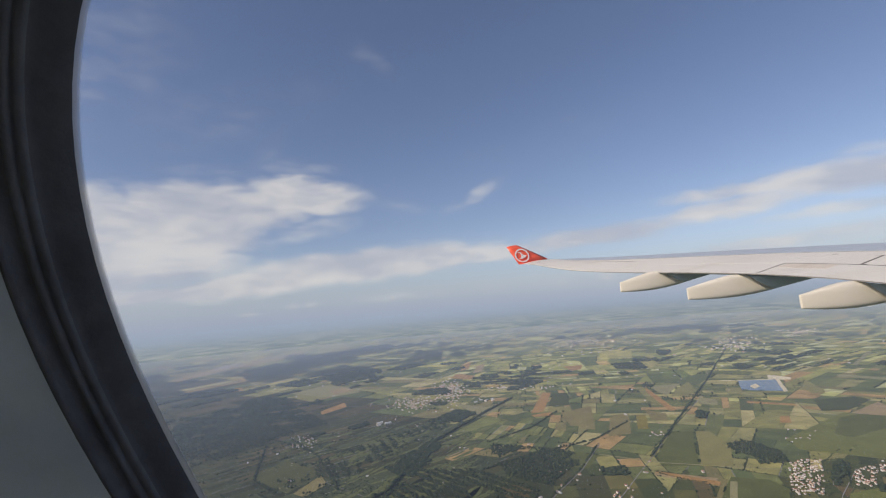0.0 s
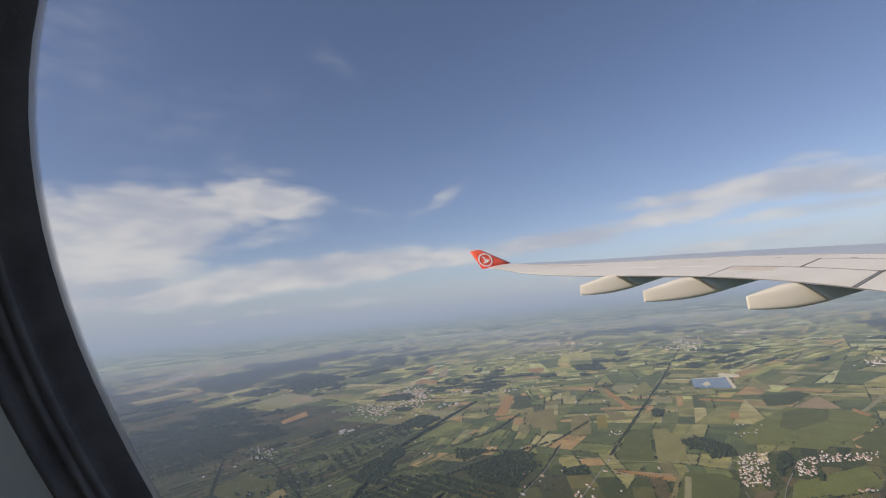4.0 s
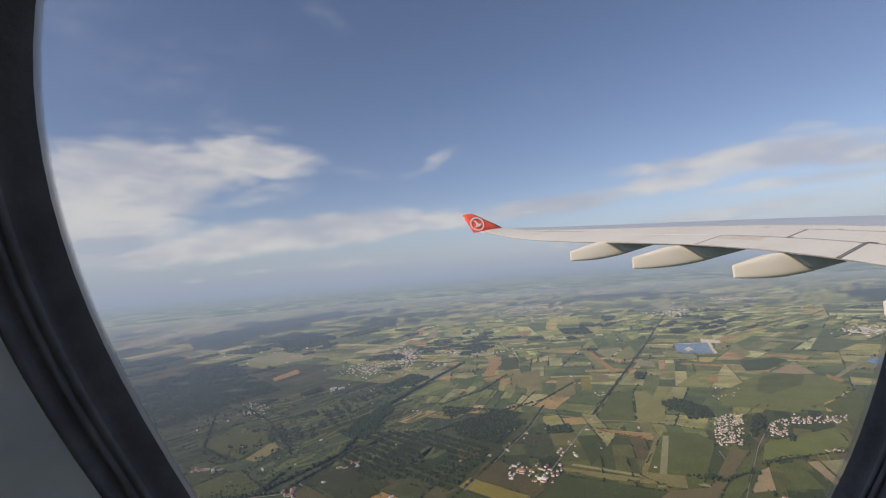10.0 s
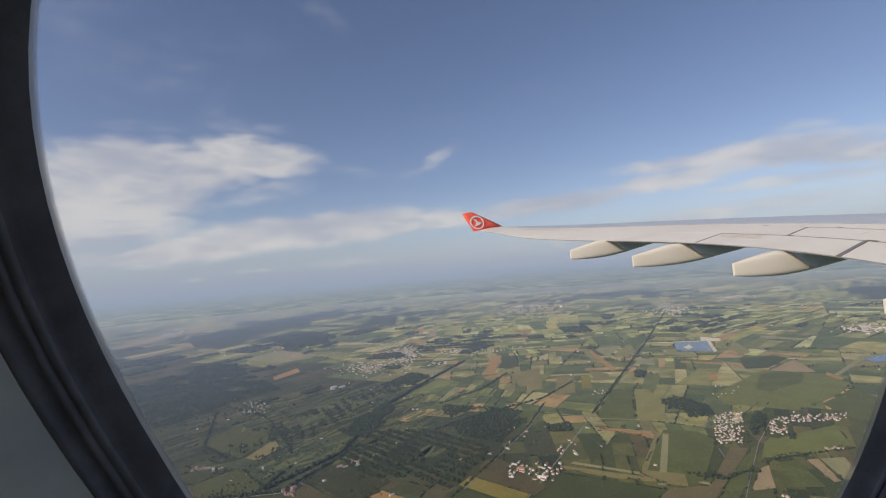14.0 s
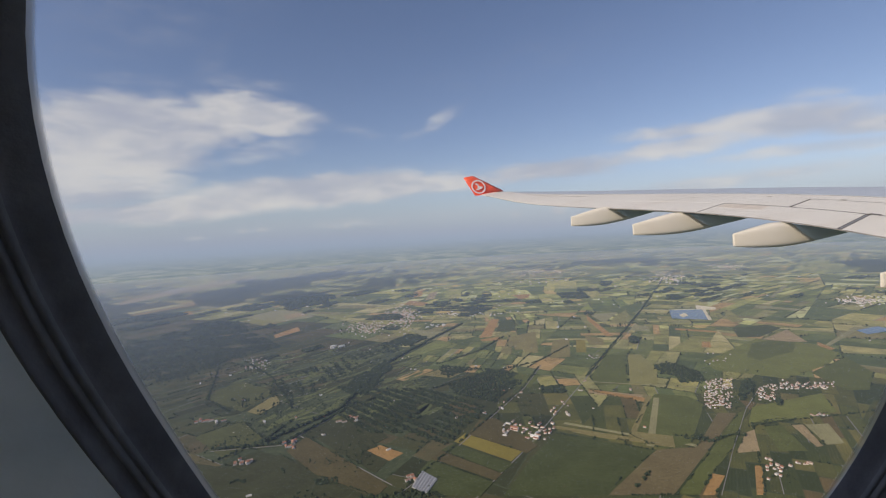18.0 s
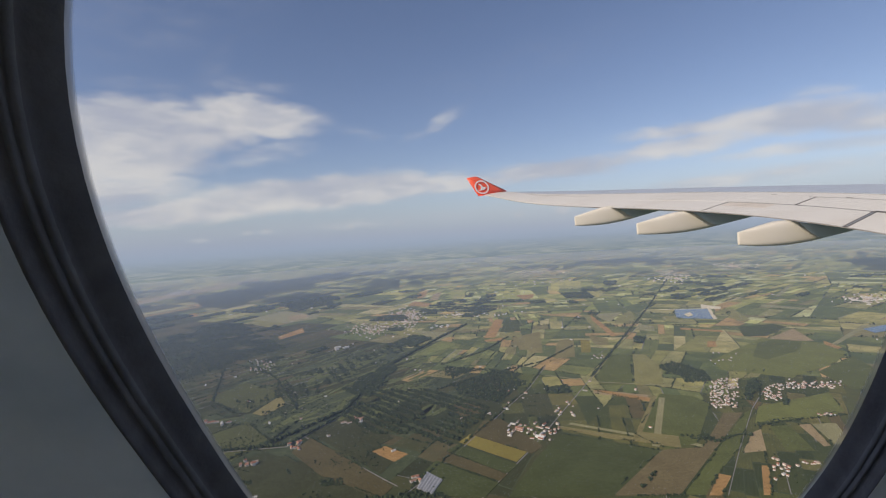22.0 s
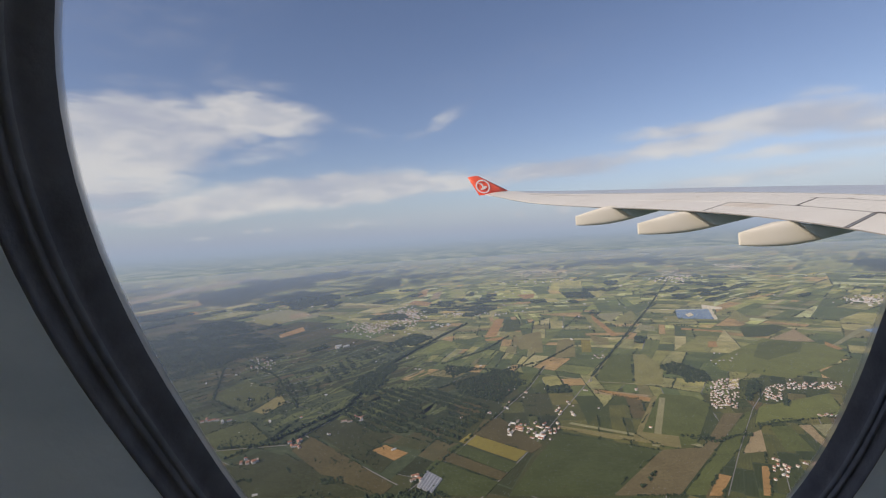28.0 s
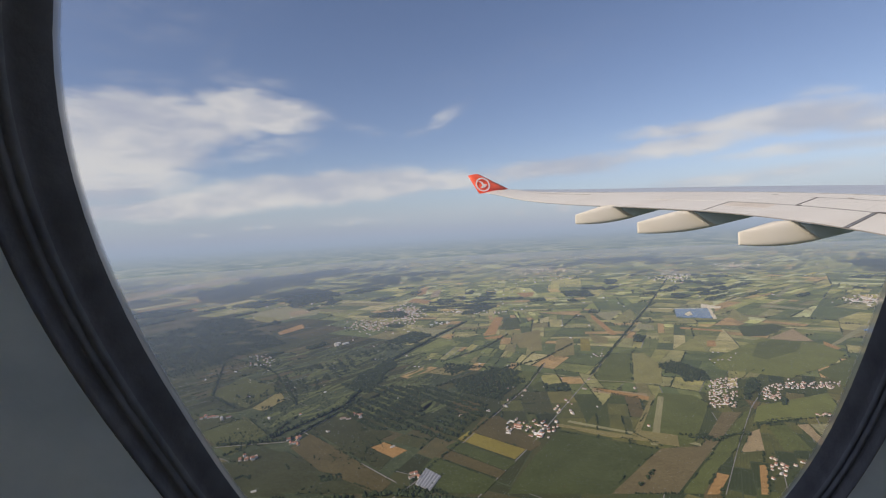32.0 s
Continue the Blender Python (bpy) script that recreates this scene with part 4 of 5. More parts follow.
# ---- houses ----
def house(label, category, group, long, wide, eaves, ridge, roof_mat, at):
    ob = thing(category.replace(" ", "_"), label, category, group)
    x, y = long / 2, wide / 2
    v = [(-x, -y, 0), (x, -y, 0), (x, y, 0), (-x, y, 0), (-x, -y, eaves), (x, -y, eaves), (x, y, eaves), (-x, y, eaves), (-x, 0, ridge), (x, 0, ridge)]
    part("walls", mesh_of("walls", v, [(0, 1, 5, 4), (2, 3, 7, 6), (1, 2, 6, 9, 5), (3, 0, 4, 8, 7), (3, 2, 1, 0)], WALLS), ob)
    o, t = 0.28, 0.16
    drop = (ridge - eaves) / y * o
    top = [(-x - o, -y - o, eaves - drop + t), (x + o, -y - o, eaves - drop + t), (x + o, 0, ridge + t), (-x - o, 0, ridge + t), (x + o, y + o, eaves - drop + t), (-x - o, y + o, eaves - drop + t)]
    low = [(a, b, c - t) for a, b, c in top]
    part("roof", mesh_of("roof", top + low, [(0, 1, 2, 3), (3, 2, 4, 5), (7, 6, 9, 8), (8, 9, 11, 10), (0, 6, 7, 1), (5, 4, 10, 11), (1, 7, 8, 2), (2, 8, 10, 4), (6, 0, 3, 9), (9, 3, 5, 11)], roof_mat), ob)
    part("chimney", mesh_of("chimney", [(a, b, c) for c in (eaves, ridge + 0.5) for a, b in ((x * 0.3, 0.1), (x * 0.3 + 0.35, 0.1), (x * 0.3 + 0.35, 0.45), (x * 0.3, 0.45))],
                            [(0, 1, 5, 4), (1, 2, 6, 5), (2, 3, 7, 6), (3, 0, 4, 7), (4, 5, 6, 7)], WALLS), ob)
    ob.matrix_basis = at
    return ob


taken = []


def settlement(corners, count, kinds, scale=1.0, gap=4.6, turn=0.53):
    """Houses spread over a four-cornered stretch of the plan."""
    a, b, c, d = [Vector(p) for p in corners]
    made = tries = 0
    while made < count and tries < count * 12:
        tries += 1
        s, t = rng.random(), rng.random()
        p = a.lerp(b, s).lerp(d.lerp(c, s), t)
        if any((p - q).length < gap * scale for q in taken[-140:]):
            continue
        taken.append(p)
        made += 1
        proto = rng.choice(kinds)
        k = scale * rng.uniform(0.8, 1.25) / proto.scale.x
        m = pose(p.x, p.y, 0, 0, 0, math.degrees(turn) + rng.choice((0, 90)) + rng.uniform(-10, 10)) @ Matrix.Diagonal((k, k, k * rng.uniform(0.9, 1.1), 1))
        copy_thing(proto, m)


def far_village(corners, count, size, label, sheds=0.2):
    """Distant houses, each a gabled block, joined."""
    a, b, c, d = [Vector(p) for p in corners]
    verts, faces, mats = [], [], []
    for _ in range(count):
        s, t = rng.gauss(0.5, 0.27), rng.gauss(0.5, 0.27)
        p = a.lerp(b, s).lerp(d.lerp(c, s), t)
        shed = rng.random() < sheds
        k = 0.68 * size * rng.uniform(0.7, 1.3)
        x, y, e, r = (2.2 * k * (1.8 if shed else 1), 1.6 * k, 2.0 * k, (2.6 if shed else 3.1) * k)
        m = pose(p.x, p.y, 0, 0, 0, 30 + rng.choice((0, 90)) + rng.uniform(-15, 15))
        n = len(verts)
        verts += [m @ Vector(q) for q in ((-x, -y, 0), (x, -y, 0), (x, y, 0), (-x, y, 0), (-x, -y, e), (x, -y, e), (x, y, e), (-x, y, e), (-x, 0, r), (x, 0, r))]
        faces += [tuple(n + i for i in f) for f in ((0, 1, 5, 4), (2, 3, 7, 6), (1, 2, 6, 9, 5), (3, 0, 4, 8, 7), (4, 5, 9, 8), (6, 7, 8, 9))]
        mats += [0, 0, 0, 0, 2 if shed else 1, 2 if shed else 1]
    me = mesh_of("village", verts, faces, FAR_WALLS)
    me.materials.append(FAR_ROOFS)
    me.materials.append(SHEDS)
    me.polygons.foreach_set("material_index", mats)
    tagged(new("village", me), label, "village", kind="stuff")


HOME = house("small pale-walled house with terracotta tiled roof", "house", "village houses", 4.4, 3.6, 2.5, 3.5, ROOFS, pose(322, 590, 0, 0, 0, 30) @ Matrix.Diagonal((0.5, 0.5, 0.5, 1)))
VILLA = house("white two-storey house with brown tiled roof", "house", "village houses", 4.0, 3.8, 3.1, 4.1, ROOFS, pose(330, 600, 0, 0, 0, 118) @ Matrix.Diagonal((0.5, 0.5, 0.5, 1)))
PALE = house("white-walled house with pale grey roof", "house", "village houses", 4.0, 3.2, 2.4, 3.1, SHEDS, pose(338, 612, 0, 0, 0, 33) @ Matrix.Diagonal((0.5, 0.5, 0.5, 1)))
BARN = house("long farm building with rust-brown roof", "barn", "farm buildings", 9.0, 3.6, 2.0, 3.0, ROOFS, pose(70, 530, 0, 0, 0, -34))
SHED = house("long farm shed with pale metal roof", "shed", "farm buildings", 9.5, 3.2, 2.1, 2.7, SHEDS, pose(88, 505, 0, 0, 0, -33))
TOWN = [HOME, HOME, VILLA, HOME, VILLA, PALE]
FARM = [BARN, BARN, HOME, BARN, SHED, HOME]

settlement([(299, 555), (329, 551), (394, 656), (358, 662)], 140, TOWN, 0.45, 4.5)
settlement([(371, 569), (392, 566), (434, 624), (410, 628)], 44, TOWN, 0.45, 4.5)
settlement([(424, 604), (484, 594), (504, 618), (442, 630)], 60, TOWN, 0.45, 4.5)
settlement([(54, 512), (100, 492), (119, 538), (62, 556)], 36, FARM, 0.56, 6.6, -0.58)
settlement([(394, 516), (413, 513), (419, 520), (400, 523)], 9, TOWN, 0.5, 4.0)
settlement([(262, 395), (275, 393), (302, 431), (288, 433)], 14, TOWN, 0.5, 4.0)
settlement([(295, 414), (313, 412), (319, 419), (300, 421)], 7, TOWN, 0.5, 4.0)
far_village([(-148, 1213), (-75, 1191), (-91, 1503), (-185, 1537)], 270, 1.15, "distant village of pale houses with tiled roofs", 0.12)
far_village([(-250, 1141), (-137, 1110), (-156, 1281), (-287, 1321)], 150, 1.06, "distant village of pale houses with tiled roofs", 0.12)
far_village([(-67, 1343), (134, 1277), (141, 1332), (-69, 1405)], 60, 1.10, "distant village of pale houses with tiled roofs", 0.12)
settlement([(-374, 864), (-323, 854), (-355, 942), (-411, 954)], 40, TOWN, 0.55)
settlement([(-144, 580), (-108, 575), (-112, 597), (-149, 603)], 6, FARM, 0.8, 5.0)
settlement([(-184, 513), (-171, 511), (-177, 530), (-191, 532)], 6, [HOME, BARN], 0.75, 4.0)
settlement([(-225, 479), (-204, 476), (-209, 491), (-231, 493)], 8, TOWN, 0.75, 3.4)
settlement([(-44, 426), (-34, 425), (-35, 442), (-46, 443)], 3, [HOME, BARN], 0.8, 4.0)
far_village([(287, 2366), (576, 2182), (724, 2730), (370, 3025)], 230, 1.95, "distant village of pale houses with tiled roofs", 0.12)
far_village([(792, 1840), (926, 1763), (1147, 2180), (992, 2299)], 130, 1.70, "distant village of pale houses with tiled roofs", 0.3)
far_village([(1231, 2189), (1351, 2093), (1487, 2302), (1360, 2418)], 90, 1.70, "distant village of pale houses with tiled roofs", 0.12)
far_village([(955, 1146), (1033, 1116), (1138, 1228), (1054, 1264)], 110, 1.19, "distant village of pale houses with tiled roofs", 0.3)
far_village([(60, 4300), (700, 3900), (860, 4300), (60, 4700)], 66, 2.72, "long pale sheds far off on the plain", 1.0)
far_village([(-1519, 3567), (-593, 2968), (-679, 3406), (-1794, 4219)], 45, 2.55, "distant village of pale houses with tiled roofs", 0.12)
far_village([(-1600, 2640), (-1470, 2540), (-1500, 2800), (-1600, 2850)], 12, 5.2, "long pale sheds far off on the plain", 1.0)
settlement([(-336, 607), (-289, 600), (-293, 610), (-341, 617)], 6, FARM, 0.8)
settlement([(-254, 991), (-210, 981), (-219, 1024), (-265, 1035)], 4, [SHED], 1.2)
far_village([(-60, 1172), (-1, 1155), (0, 1216), (-62, 1235)], 9, 1.19, "long pale sheds far off on the plain", 1.0)
settlement([(232, 796), (268, 789), (283, 832), (245, 840)], 8, TOWN, 0.5)
settlement([(387, 730), (433, 720), (481, 799), (430, 811)], 10, TOWN, 0.5)
settlement([(118, 569), (141, 566), (152, 603), (127, 607)], 8, TOWN, 0.5)
settlement([(48, 580), (88, 574), (105, 668), (58, 676)], 6, TOWN, 0.5, 12.0)

for x, y in ((-39, 437), (40, 581), (63, 594), (98, 649), (196, 683), (178, 644), (242, 634), (140, 561), (124, 564), (-238, 597), (-300, 687), (-149, 543), (-118, 578)):
    settlement([(x - 2, y - 2), (x + 2, y - 2), (x + 2, y + 2), (x - 2, y + 2)], 2, [HOME, SHED, VILLA], 0.55, 3.0)

for corners, count, size in (([(-300, 560), (420, 560), (700, 1000), (-500, 1000)], 30, 0.75), ([(-700, 1050), (900, 1050), (1500, 1900), (-1200, 1900)], 110, 1.0),
                             ([(-1200, 1900), (1500, 1900), (2600, 3400), (-2200, 3400)], 260, 1.7), ([(-1800, 3300), (2200, 3300), (2600, 4100), (-2200, 4300)], 240, 2.8)):
    far_village(corners, count, size, "lone pale farmhouses scattered over the plain", 0.35)

# greenhouse of many bays beside a farm
green_house = thing("greenhouse", "pale glass-roofed greenhouse of parallel bays", "greenhouse")
for i in range(6):
    a, b = Vector((-39, 416)).lerp(Vector((-25, 404)), i / 6), Vector((-39, 416)).lerp(Vector((-25, 404)), (i + 0.92) / 6)
    c, d = Vector((-31, 444)).lerp(Vector((-16, 427)), (i + 0.92) / 6), Vector((-31, 444)).lerp(Vector((-16, 427)), i / 6)
    m1, m2 = (a + b) / 2, (c + d) / 2
    v = [(a.x, a.y, 0), (b.x, b.y, 0), (c.x, c.y, 0), (d.x, d.y, 0), (a.x, a.y, 1), (b.x, b.y, 1), (c.x, c.y, 1), (d.x, d.y, 1), (m1.x, m1.y, 1.5), (m2.x, m2.y, 1.5)]
    part("bay", mesh_of("bay", v, [(0, 1, 5, 8, 4), (2, 3, 7, 9, 6), (1, 2, 6, 5), (3, 0, 4, 7), (4, 8, 9, 7), (8, 5, 6, 9)], GREENHOUSE), green_house)

# flat scattering sheet standing in for haze over the far plain
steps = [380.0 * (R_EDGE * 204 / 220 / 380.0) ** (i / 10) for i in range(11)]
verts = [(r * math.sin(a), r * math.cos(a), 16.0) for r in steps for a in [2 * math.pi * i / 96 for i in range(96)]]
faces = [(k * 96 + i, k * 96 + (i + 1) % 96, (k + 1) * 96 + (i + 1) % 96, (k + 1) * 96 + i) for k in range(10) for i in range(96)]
tagged(new("haze", mesh_of("haze", verts, faces, HAZE, True)), "blue-grey scattering sheet standing in for haze over the far plain", "haze", kind="stuff")

# ---- wing ----
Z = ALTITUDE
wing = thing("airplane_wing", "light grey swept airliner wing with red winglet", "wing")


def rear_edge(y):
    q = min(y, 23.1)
    return Vector((1.8 + 0.5 * (25 - y), y, Z + ((0.0013013 * q - 0.06555) * q + 1.2208) * q - 7.4274 + 0.22 * (y - q)))


def crest(y):
    return Vector((3.3 + 0.75 * (26 - y), y, Z + ((0.00027467 * y - 0.015833) * y + 0.42274) * y - 2.7260))


def station(s):
    """Rear edge and crest of the wing at s, from the tip (0) inwards."""
    return rear_edge(24.4 - 15.9 * s), crest(25.8 - 13.8 * s)


def skin(s, c, lift=0.0):
    """A place on the wing's upper skin, c from the rear edge (0) to the crest (1)."""
    a, b = station(s)
    p = a.lerp(b, c)
    p.z += lift + 0.10 * (1 - s * 0.3) * 4 * c * (1 - c) * 0.35
    return p


SPAN = [i / 96 for i in range(97)]


def wing_ring(s):
    a, b = station(s)
    run = b - a
    deep = (0.05 + 0.16 * run.length) * min(1.0, 0.2 + 4 * s)
    ring = [skin(s, c) for c in (0.0, 0.06, 0.12, 0.2, 0.3, 0.4, 0.5, 0.6, 0.7, 0.78, 0.85, 0.93, 1.0)]
    for c, d in ((1.12, 0.06), (1.22, 0.22), (1.25, 0.42), (1.18, 0.66), (0.95, 0.9), (0.6, 0.8), (0.3, 0.45), (0.0, 0.02)):
        p = a.lerp(b, c)
        p.z = a.lerp(b, min(c, 1)).z - d * deep * (0.55 if c < 0.1 else 1) - (max(c - 1, 0) * 0.15 * run.length)
        ring.append(p)
    return ring[::-1]


part("wing_box", loft("wing_box", [wing_ring(s) for s in SPAN], WING_PAINT), wing)
ROOT = Vector((5.9, -10.4, -1.62))
part("wing_root", loft("wing_root", [wing_ring(1.0), [p + ROOT for p in wing_ring(1.0)]], WING_PAINT), wing)


def skin_panel(name, s0, s1, c0, c1, mat, lift=0.004, label="", n=36):
    """A thin plate on the upper skin, its ends along the air flow."""
    m = 6
    top = [[skin(min(s0 + (s1 - s0) * i / n + 0.072 * (c0 + (c1 - c0) * j / m), 1.0), c0 + (c1 - c0) * j / m, lift) for j in range(m + 1)] for i in range(n + 1)]
    k = m + 1
    verts, faces = [p for r in top for p in r], []
    base = len(verts)
    verts += [p - Vector((0, 0, lift + 0.01)) for p in verts]
    for i in range(n):
        faces += [(i * k + j, (i + 1) * k + j, (i + 1) * k + j + 1, i * k + j + 1) for j in range(m)]
        faces += [(i * k, base + i * k, base + i * k + k, i * k + k), (i * k + k + m, base + i * k + k + m, base + i * k + m, i * k + m)]
    for j in range(m):
        faces += [(j + 1, base + j + 1, base + j, j), (n * k + j, base + n * k + j, base + n * k + j + 1, n * k + j + 1)]
    return part(name, mesh_of(name, verts, faces, mat, False), wing, label)


skin_panel("slat", 0.01, 0.95, 0.72, 1.0, SLAT_METAL, 0.006, "smooth blue-grey leading-edge slat", 48)
skin_panel("slat_gap", 0.05, 0.95, 0.709, 0.716, GAP_LINE, 0.005, "", 48)
skin_panel("aileron", 0.28, 0.664, 0.006, 0.322, WING_PAINT, 0.004)
skin_panel("flap", 0.668, 0.8570, 0.006, 0.322, WING_PAINT, 0.005)
skin_panel("flap", 0.8628, 0.995, 0.006, 0.322, WING_PAINT, 0.005)
# thin grey strip laid on so the rear edge reads as a line
skin_panel("trailing_edge", 0.03, 0.995, -0.003, 0.004, GAP_LINE, 0.007, "thin grey strip along the trailing edge", 48)
skin_panel("flap_gap", 0.8572, 0.8626, 0.0, 0.335, DARK_GAP, 0.004, "dark open gap between two flaps", 2)
skin_panel("gap_strut", 0.8590, 0.8608, 0.02, 0.31, FAIRING_GREY, 0.008, "grey strut inside the flap gap", 2)
skin_panel("stained_panel", 0.671, 0.740, 0.200, 0.318, GRIMY_PAINT, 0.0085, "oil-stained panel at the flap's hinge", 6)
skin_panel("hinge_gap", 0.664, 0.995, 0.3235, 0.3325, DARK_GAP, 0.006, "dark hinge line ahead of the flaps")
skin_panel("hinge_gap", 0.6645, 0.6668, 0.02, 0.33, GAP_LINE, 0.007, "", 2)
skin_panel("hinge_gap", 0.10, 0.31, 0.560, 0.572, GAP_LINE, 0.006, "", 8)
for a, b in ((0.42, 0.51), (0.512, 0.64), (0.642, 0.763), (0.767, 0.845), (0.847, 0.95)):
    skin_panel("spoiler", a, b, 0.335, 0.575, WING_PAINT, 0.004, "", 12)
skin_panel("spoiler_gap", 0.755, 0.95, 0.577, 0.584, GAP_LINE, 0.006)
skin_panel("spoiler_gap", 0.7635, 0.7655, 0.33, 0.58, DARK_GAP, 0.007, "", 2)
for a, c in ((0.768, 0.335), (0.805, 0.60), (0.58, 0.52), (0.70, 0.62)):
    skin_panel("access_plate", a - 0.004, a + 0.004, c - 0.004, c + 0.004, DARK_GAP if c < 0.34 else GAP_LINE, 0.011, "", 2)
skin_panel("hinge_cover", 0.860, 0.872, 0.322, 0.345, DARK_GAP, 0.012, "", 2)


def flap_fairing(tail, nose, size):
    """A canoe under the rear edge, deep where the edge crosses it and pointed to the front."""
    a, b = Vector(tail), Vector(nose)
    curve = [(0.0, 0.17, 0.092, 0.018), (0.008, 0.175, 0.096, 0.030), (0.10, 0.225, 0.135, 0.095), (0.20, 0.278, 0.162, 0.15), (0.32, 0.335, 0.180, 0.195), (0.40, 0.335, 0.178, 0.21), (0.48, 0.28, 0.166, 0.215),
             (0.56, 0.235, 0.148, 0.21), (0.68, 0.20, 0.105, 0.195), (0.80, 0.18, 0.06, 0.17), (0.92, 0.16, 0.02, 0.12), (1.0, 0.14, -0.02, 0.05)]

    def shell_point(u, t, shrink):
        for (u0, *v0), (u1, *v1) in zip(curve, curve[1:]):
            if u <= u1:
                break
        f = (u - u0) / (u1 - u0)
        top, low, half = [x0 + (x1 - x0) * f for x0, x1 in zip(v0, v1)]
        p, h, c = a.lerp(b, u), math.sin(t), math.cos(t)
        return (p.x, p.y + shrink * size * half * math.copysign(abs(c) ** 0.38, c), p.z + shrink * size * (top if h > 0 else low) * math.copysign(abs(h) ** 0.55, h))

    turn = [2 * math.pi * i / 24 for i in range(24)]
    # joint laid along the wing's shadow edge, so the front shell is all shade
    joint = [0.555 - 0.105 * math.copysign(abs(math.sin(t)) ** 0.55, math.sin(t)) for t in turn]
    rear = [[shell_point(u * q / 0.5, t, 1.0) for t, q in zip(turn, joint)] for u in (0.0, 0.008, 0.06, 0.12, 0.20, 0.28, 0.36, 0.44, 0.5)]
    front = [[shell_point(q - 0.02 + (1.02 - q) * u, t, 0.992) for t, q in zip(turn, joint)] for u in (0.0, 0.2, 0.4, 0.6, 0.8, 0.92, 1.0)]
    shell = part("flap_fairing", loft("flap_fairing", rear, FAIRING_PAINT), wing, "cream-white flap track fairing")
    part("front_shell", loft("front_shell", front, SHELL_SHADE_PAINT), shell, "front shell under the wing, the shade's blue tint painted on")


flap_fairing((4.594, 16.794, Z + 0.320), (7.955, 17.345, Z + 0.586), 1.223)
flap_fairing((5.717, 14.217, Z + -0.076), (9.534, 14.773, Z + 0.119), 1.235)
flap_fairing((7.159, 11.711, Z + -0.456), (10.473, 12.224, Z + -0.394), 1.192)
flap_fairing((8.195, 8.923, Z + -1.245), (12.499, 9.442, Z + -1.223), 1.038)

# winglet: a swept blade with thickness, its emblem a ring and a plain swoosh
W0, W1, W2, W3 = Vector((1.886, 25.0, Z + 2.144)), Vector((3.469, 25.6, Z + 2.385)), Vector((1.912, 25.55, Z + 3.24)), Vector((1.34, 25.2, Z + 3.136))
face_n = (W1 - W0).cross(W3 - W0).normalized()
if face_n.y > 0:
    face_n = -face_n


def blade(u, v, off):
    return W0.lerp(W1, u).lerp(W3.lerp(W2, u), v) + face_n * off


grid = []
for v in (0.0, 0.25, 0.5, 0.75, 1.0):
    ring = []
    for u, t in ((0.0, 0.004), (0.3, 0.045), (0.6, 0.05), (0.85, 0.03), (1.0, 0.0)):
        ring.append(blade(u, v, t))
    for u, t in ((0.85, -0.03), (0.6, -0.05), (0.3, -0.045), (0.0, -0.004)):
        ring.append(blade(u, v, t))
    grid.append(ring)
winglet = part("winglet", loft("winglet", grid, RED_PAINT), wing, "bright red upswept winglet")
root = [[skin(0.0, c) + Vector((0, 0, 0.004)) for c in (0.0, 0.5, 1.0)], [blade(0.0, 0.02, 0.0), blade(0.5, 0.02, 0.0), blade(1.0, 0.02, 0.0)]]
ring0 = root[0] + [p - Vector((0, 0, 0.025)) for p in root[0][::-1]]
ring1 = root[1] + [p - Vector((0, 0, 0.02)) for p in root[1][::-1]]
part("wing_tip", loft("wing_tip", [ring0, ring1], RED_PAINT), wing, "red painted wing tip")
mid = Vector((2.102, 25.2, Z + 2.613))
mid = mid + face_n * (0.075 - (mid - W0).dot(face_n))
ex = (W1 - W0).normalized()
ey = face_n.cross(ex).normalized()
if ey.z < 0:
    ey = -ey


def decal(name, outline, inner=None, off=0.0):
    out = [mid + ex * x + ey * y + face_n * off for x, y in outline]
    n = len(out)
    if inner:
        out += [mid + ex * x + ey * y + face_n * off for x, y in inner]
        faces = [(i, (i + 1) % n, n + (i + 1) % n, n + i) for i in range(n)]
    else:
        faces = [tuple(range(n))]
    k = len(out)
    back = [p - face_n * 0.012 for p in out]
    faces2 = faces + [tuple(j + k for j in f[::-1]) for f in faces] + [(i, (i + 1) % n, k + (i + 1) % n, k + i) for i in range(n)]
    part(name, mesh_of(name, out + back, faces2, WHITE_PAINT), winglet, "white painted emblem")


turns = [2 * math.pi * i / 40 for i in range(40)]
decal("emblem_ring", [(0.40 * math.cos(a), 0.40 * math.sin(a)) for a in turns], [(0.325 * math.cos(a), 0.325 * math.sin(a)) for a in turns])
BIRD = [(-0.64, -0.46), (-0.2, -0.52), (0.28, -0.44), (0.74, -0.14), (0.38, -0.02), (0.14, 0.10), (0.04, 0.44), (-0.20, 0.62), (-0.56, 0.62), (-0.26, 0.42), (-0.12, 0.10), (-0.22, -0.22)]
decal("emblem_swoosh", [(0.35 * x, 0.35 * y) for x, y in BIRD], None, 0.003)

# ---- cabin window ----
YAW, LEAN_IN, CLIMB, DEEP = radians(2.203), radians(27.780), radians(7.879), 0.1874
out_n = Vector((-math.sin(YAW) * math.cos(LEAN_IN), math.cos(YAW) * math.cos(LEAN_IN), math.sin(LEAN_IN)))
flat_u = Vector((math.cos(YAW), math.sin(YAW), 0))
flat_v = flat_u.cross(out_n)
fore = flat_u * math.cos(CLIMB) + flat_v * math.sin(CLIMB)
rise = -flat_u * math.sin(CLIMB) + flat_v * math.cos(CLIMB)


def cabin(u, v, c):
    """A place by its offset along and up the cabin wall and outwards from the eye's first place."""
    return Vector((0, 0, Z)) + flat_u * u + flat_v * v + out_n * c


SHAPE = 2.5841


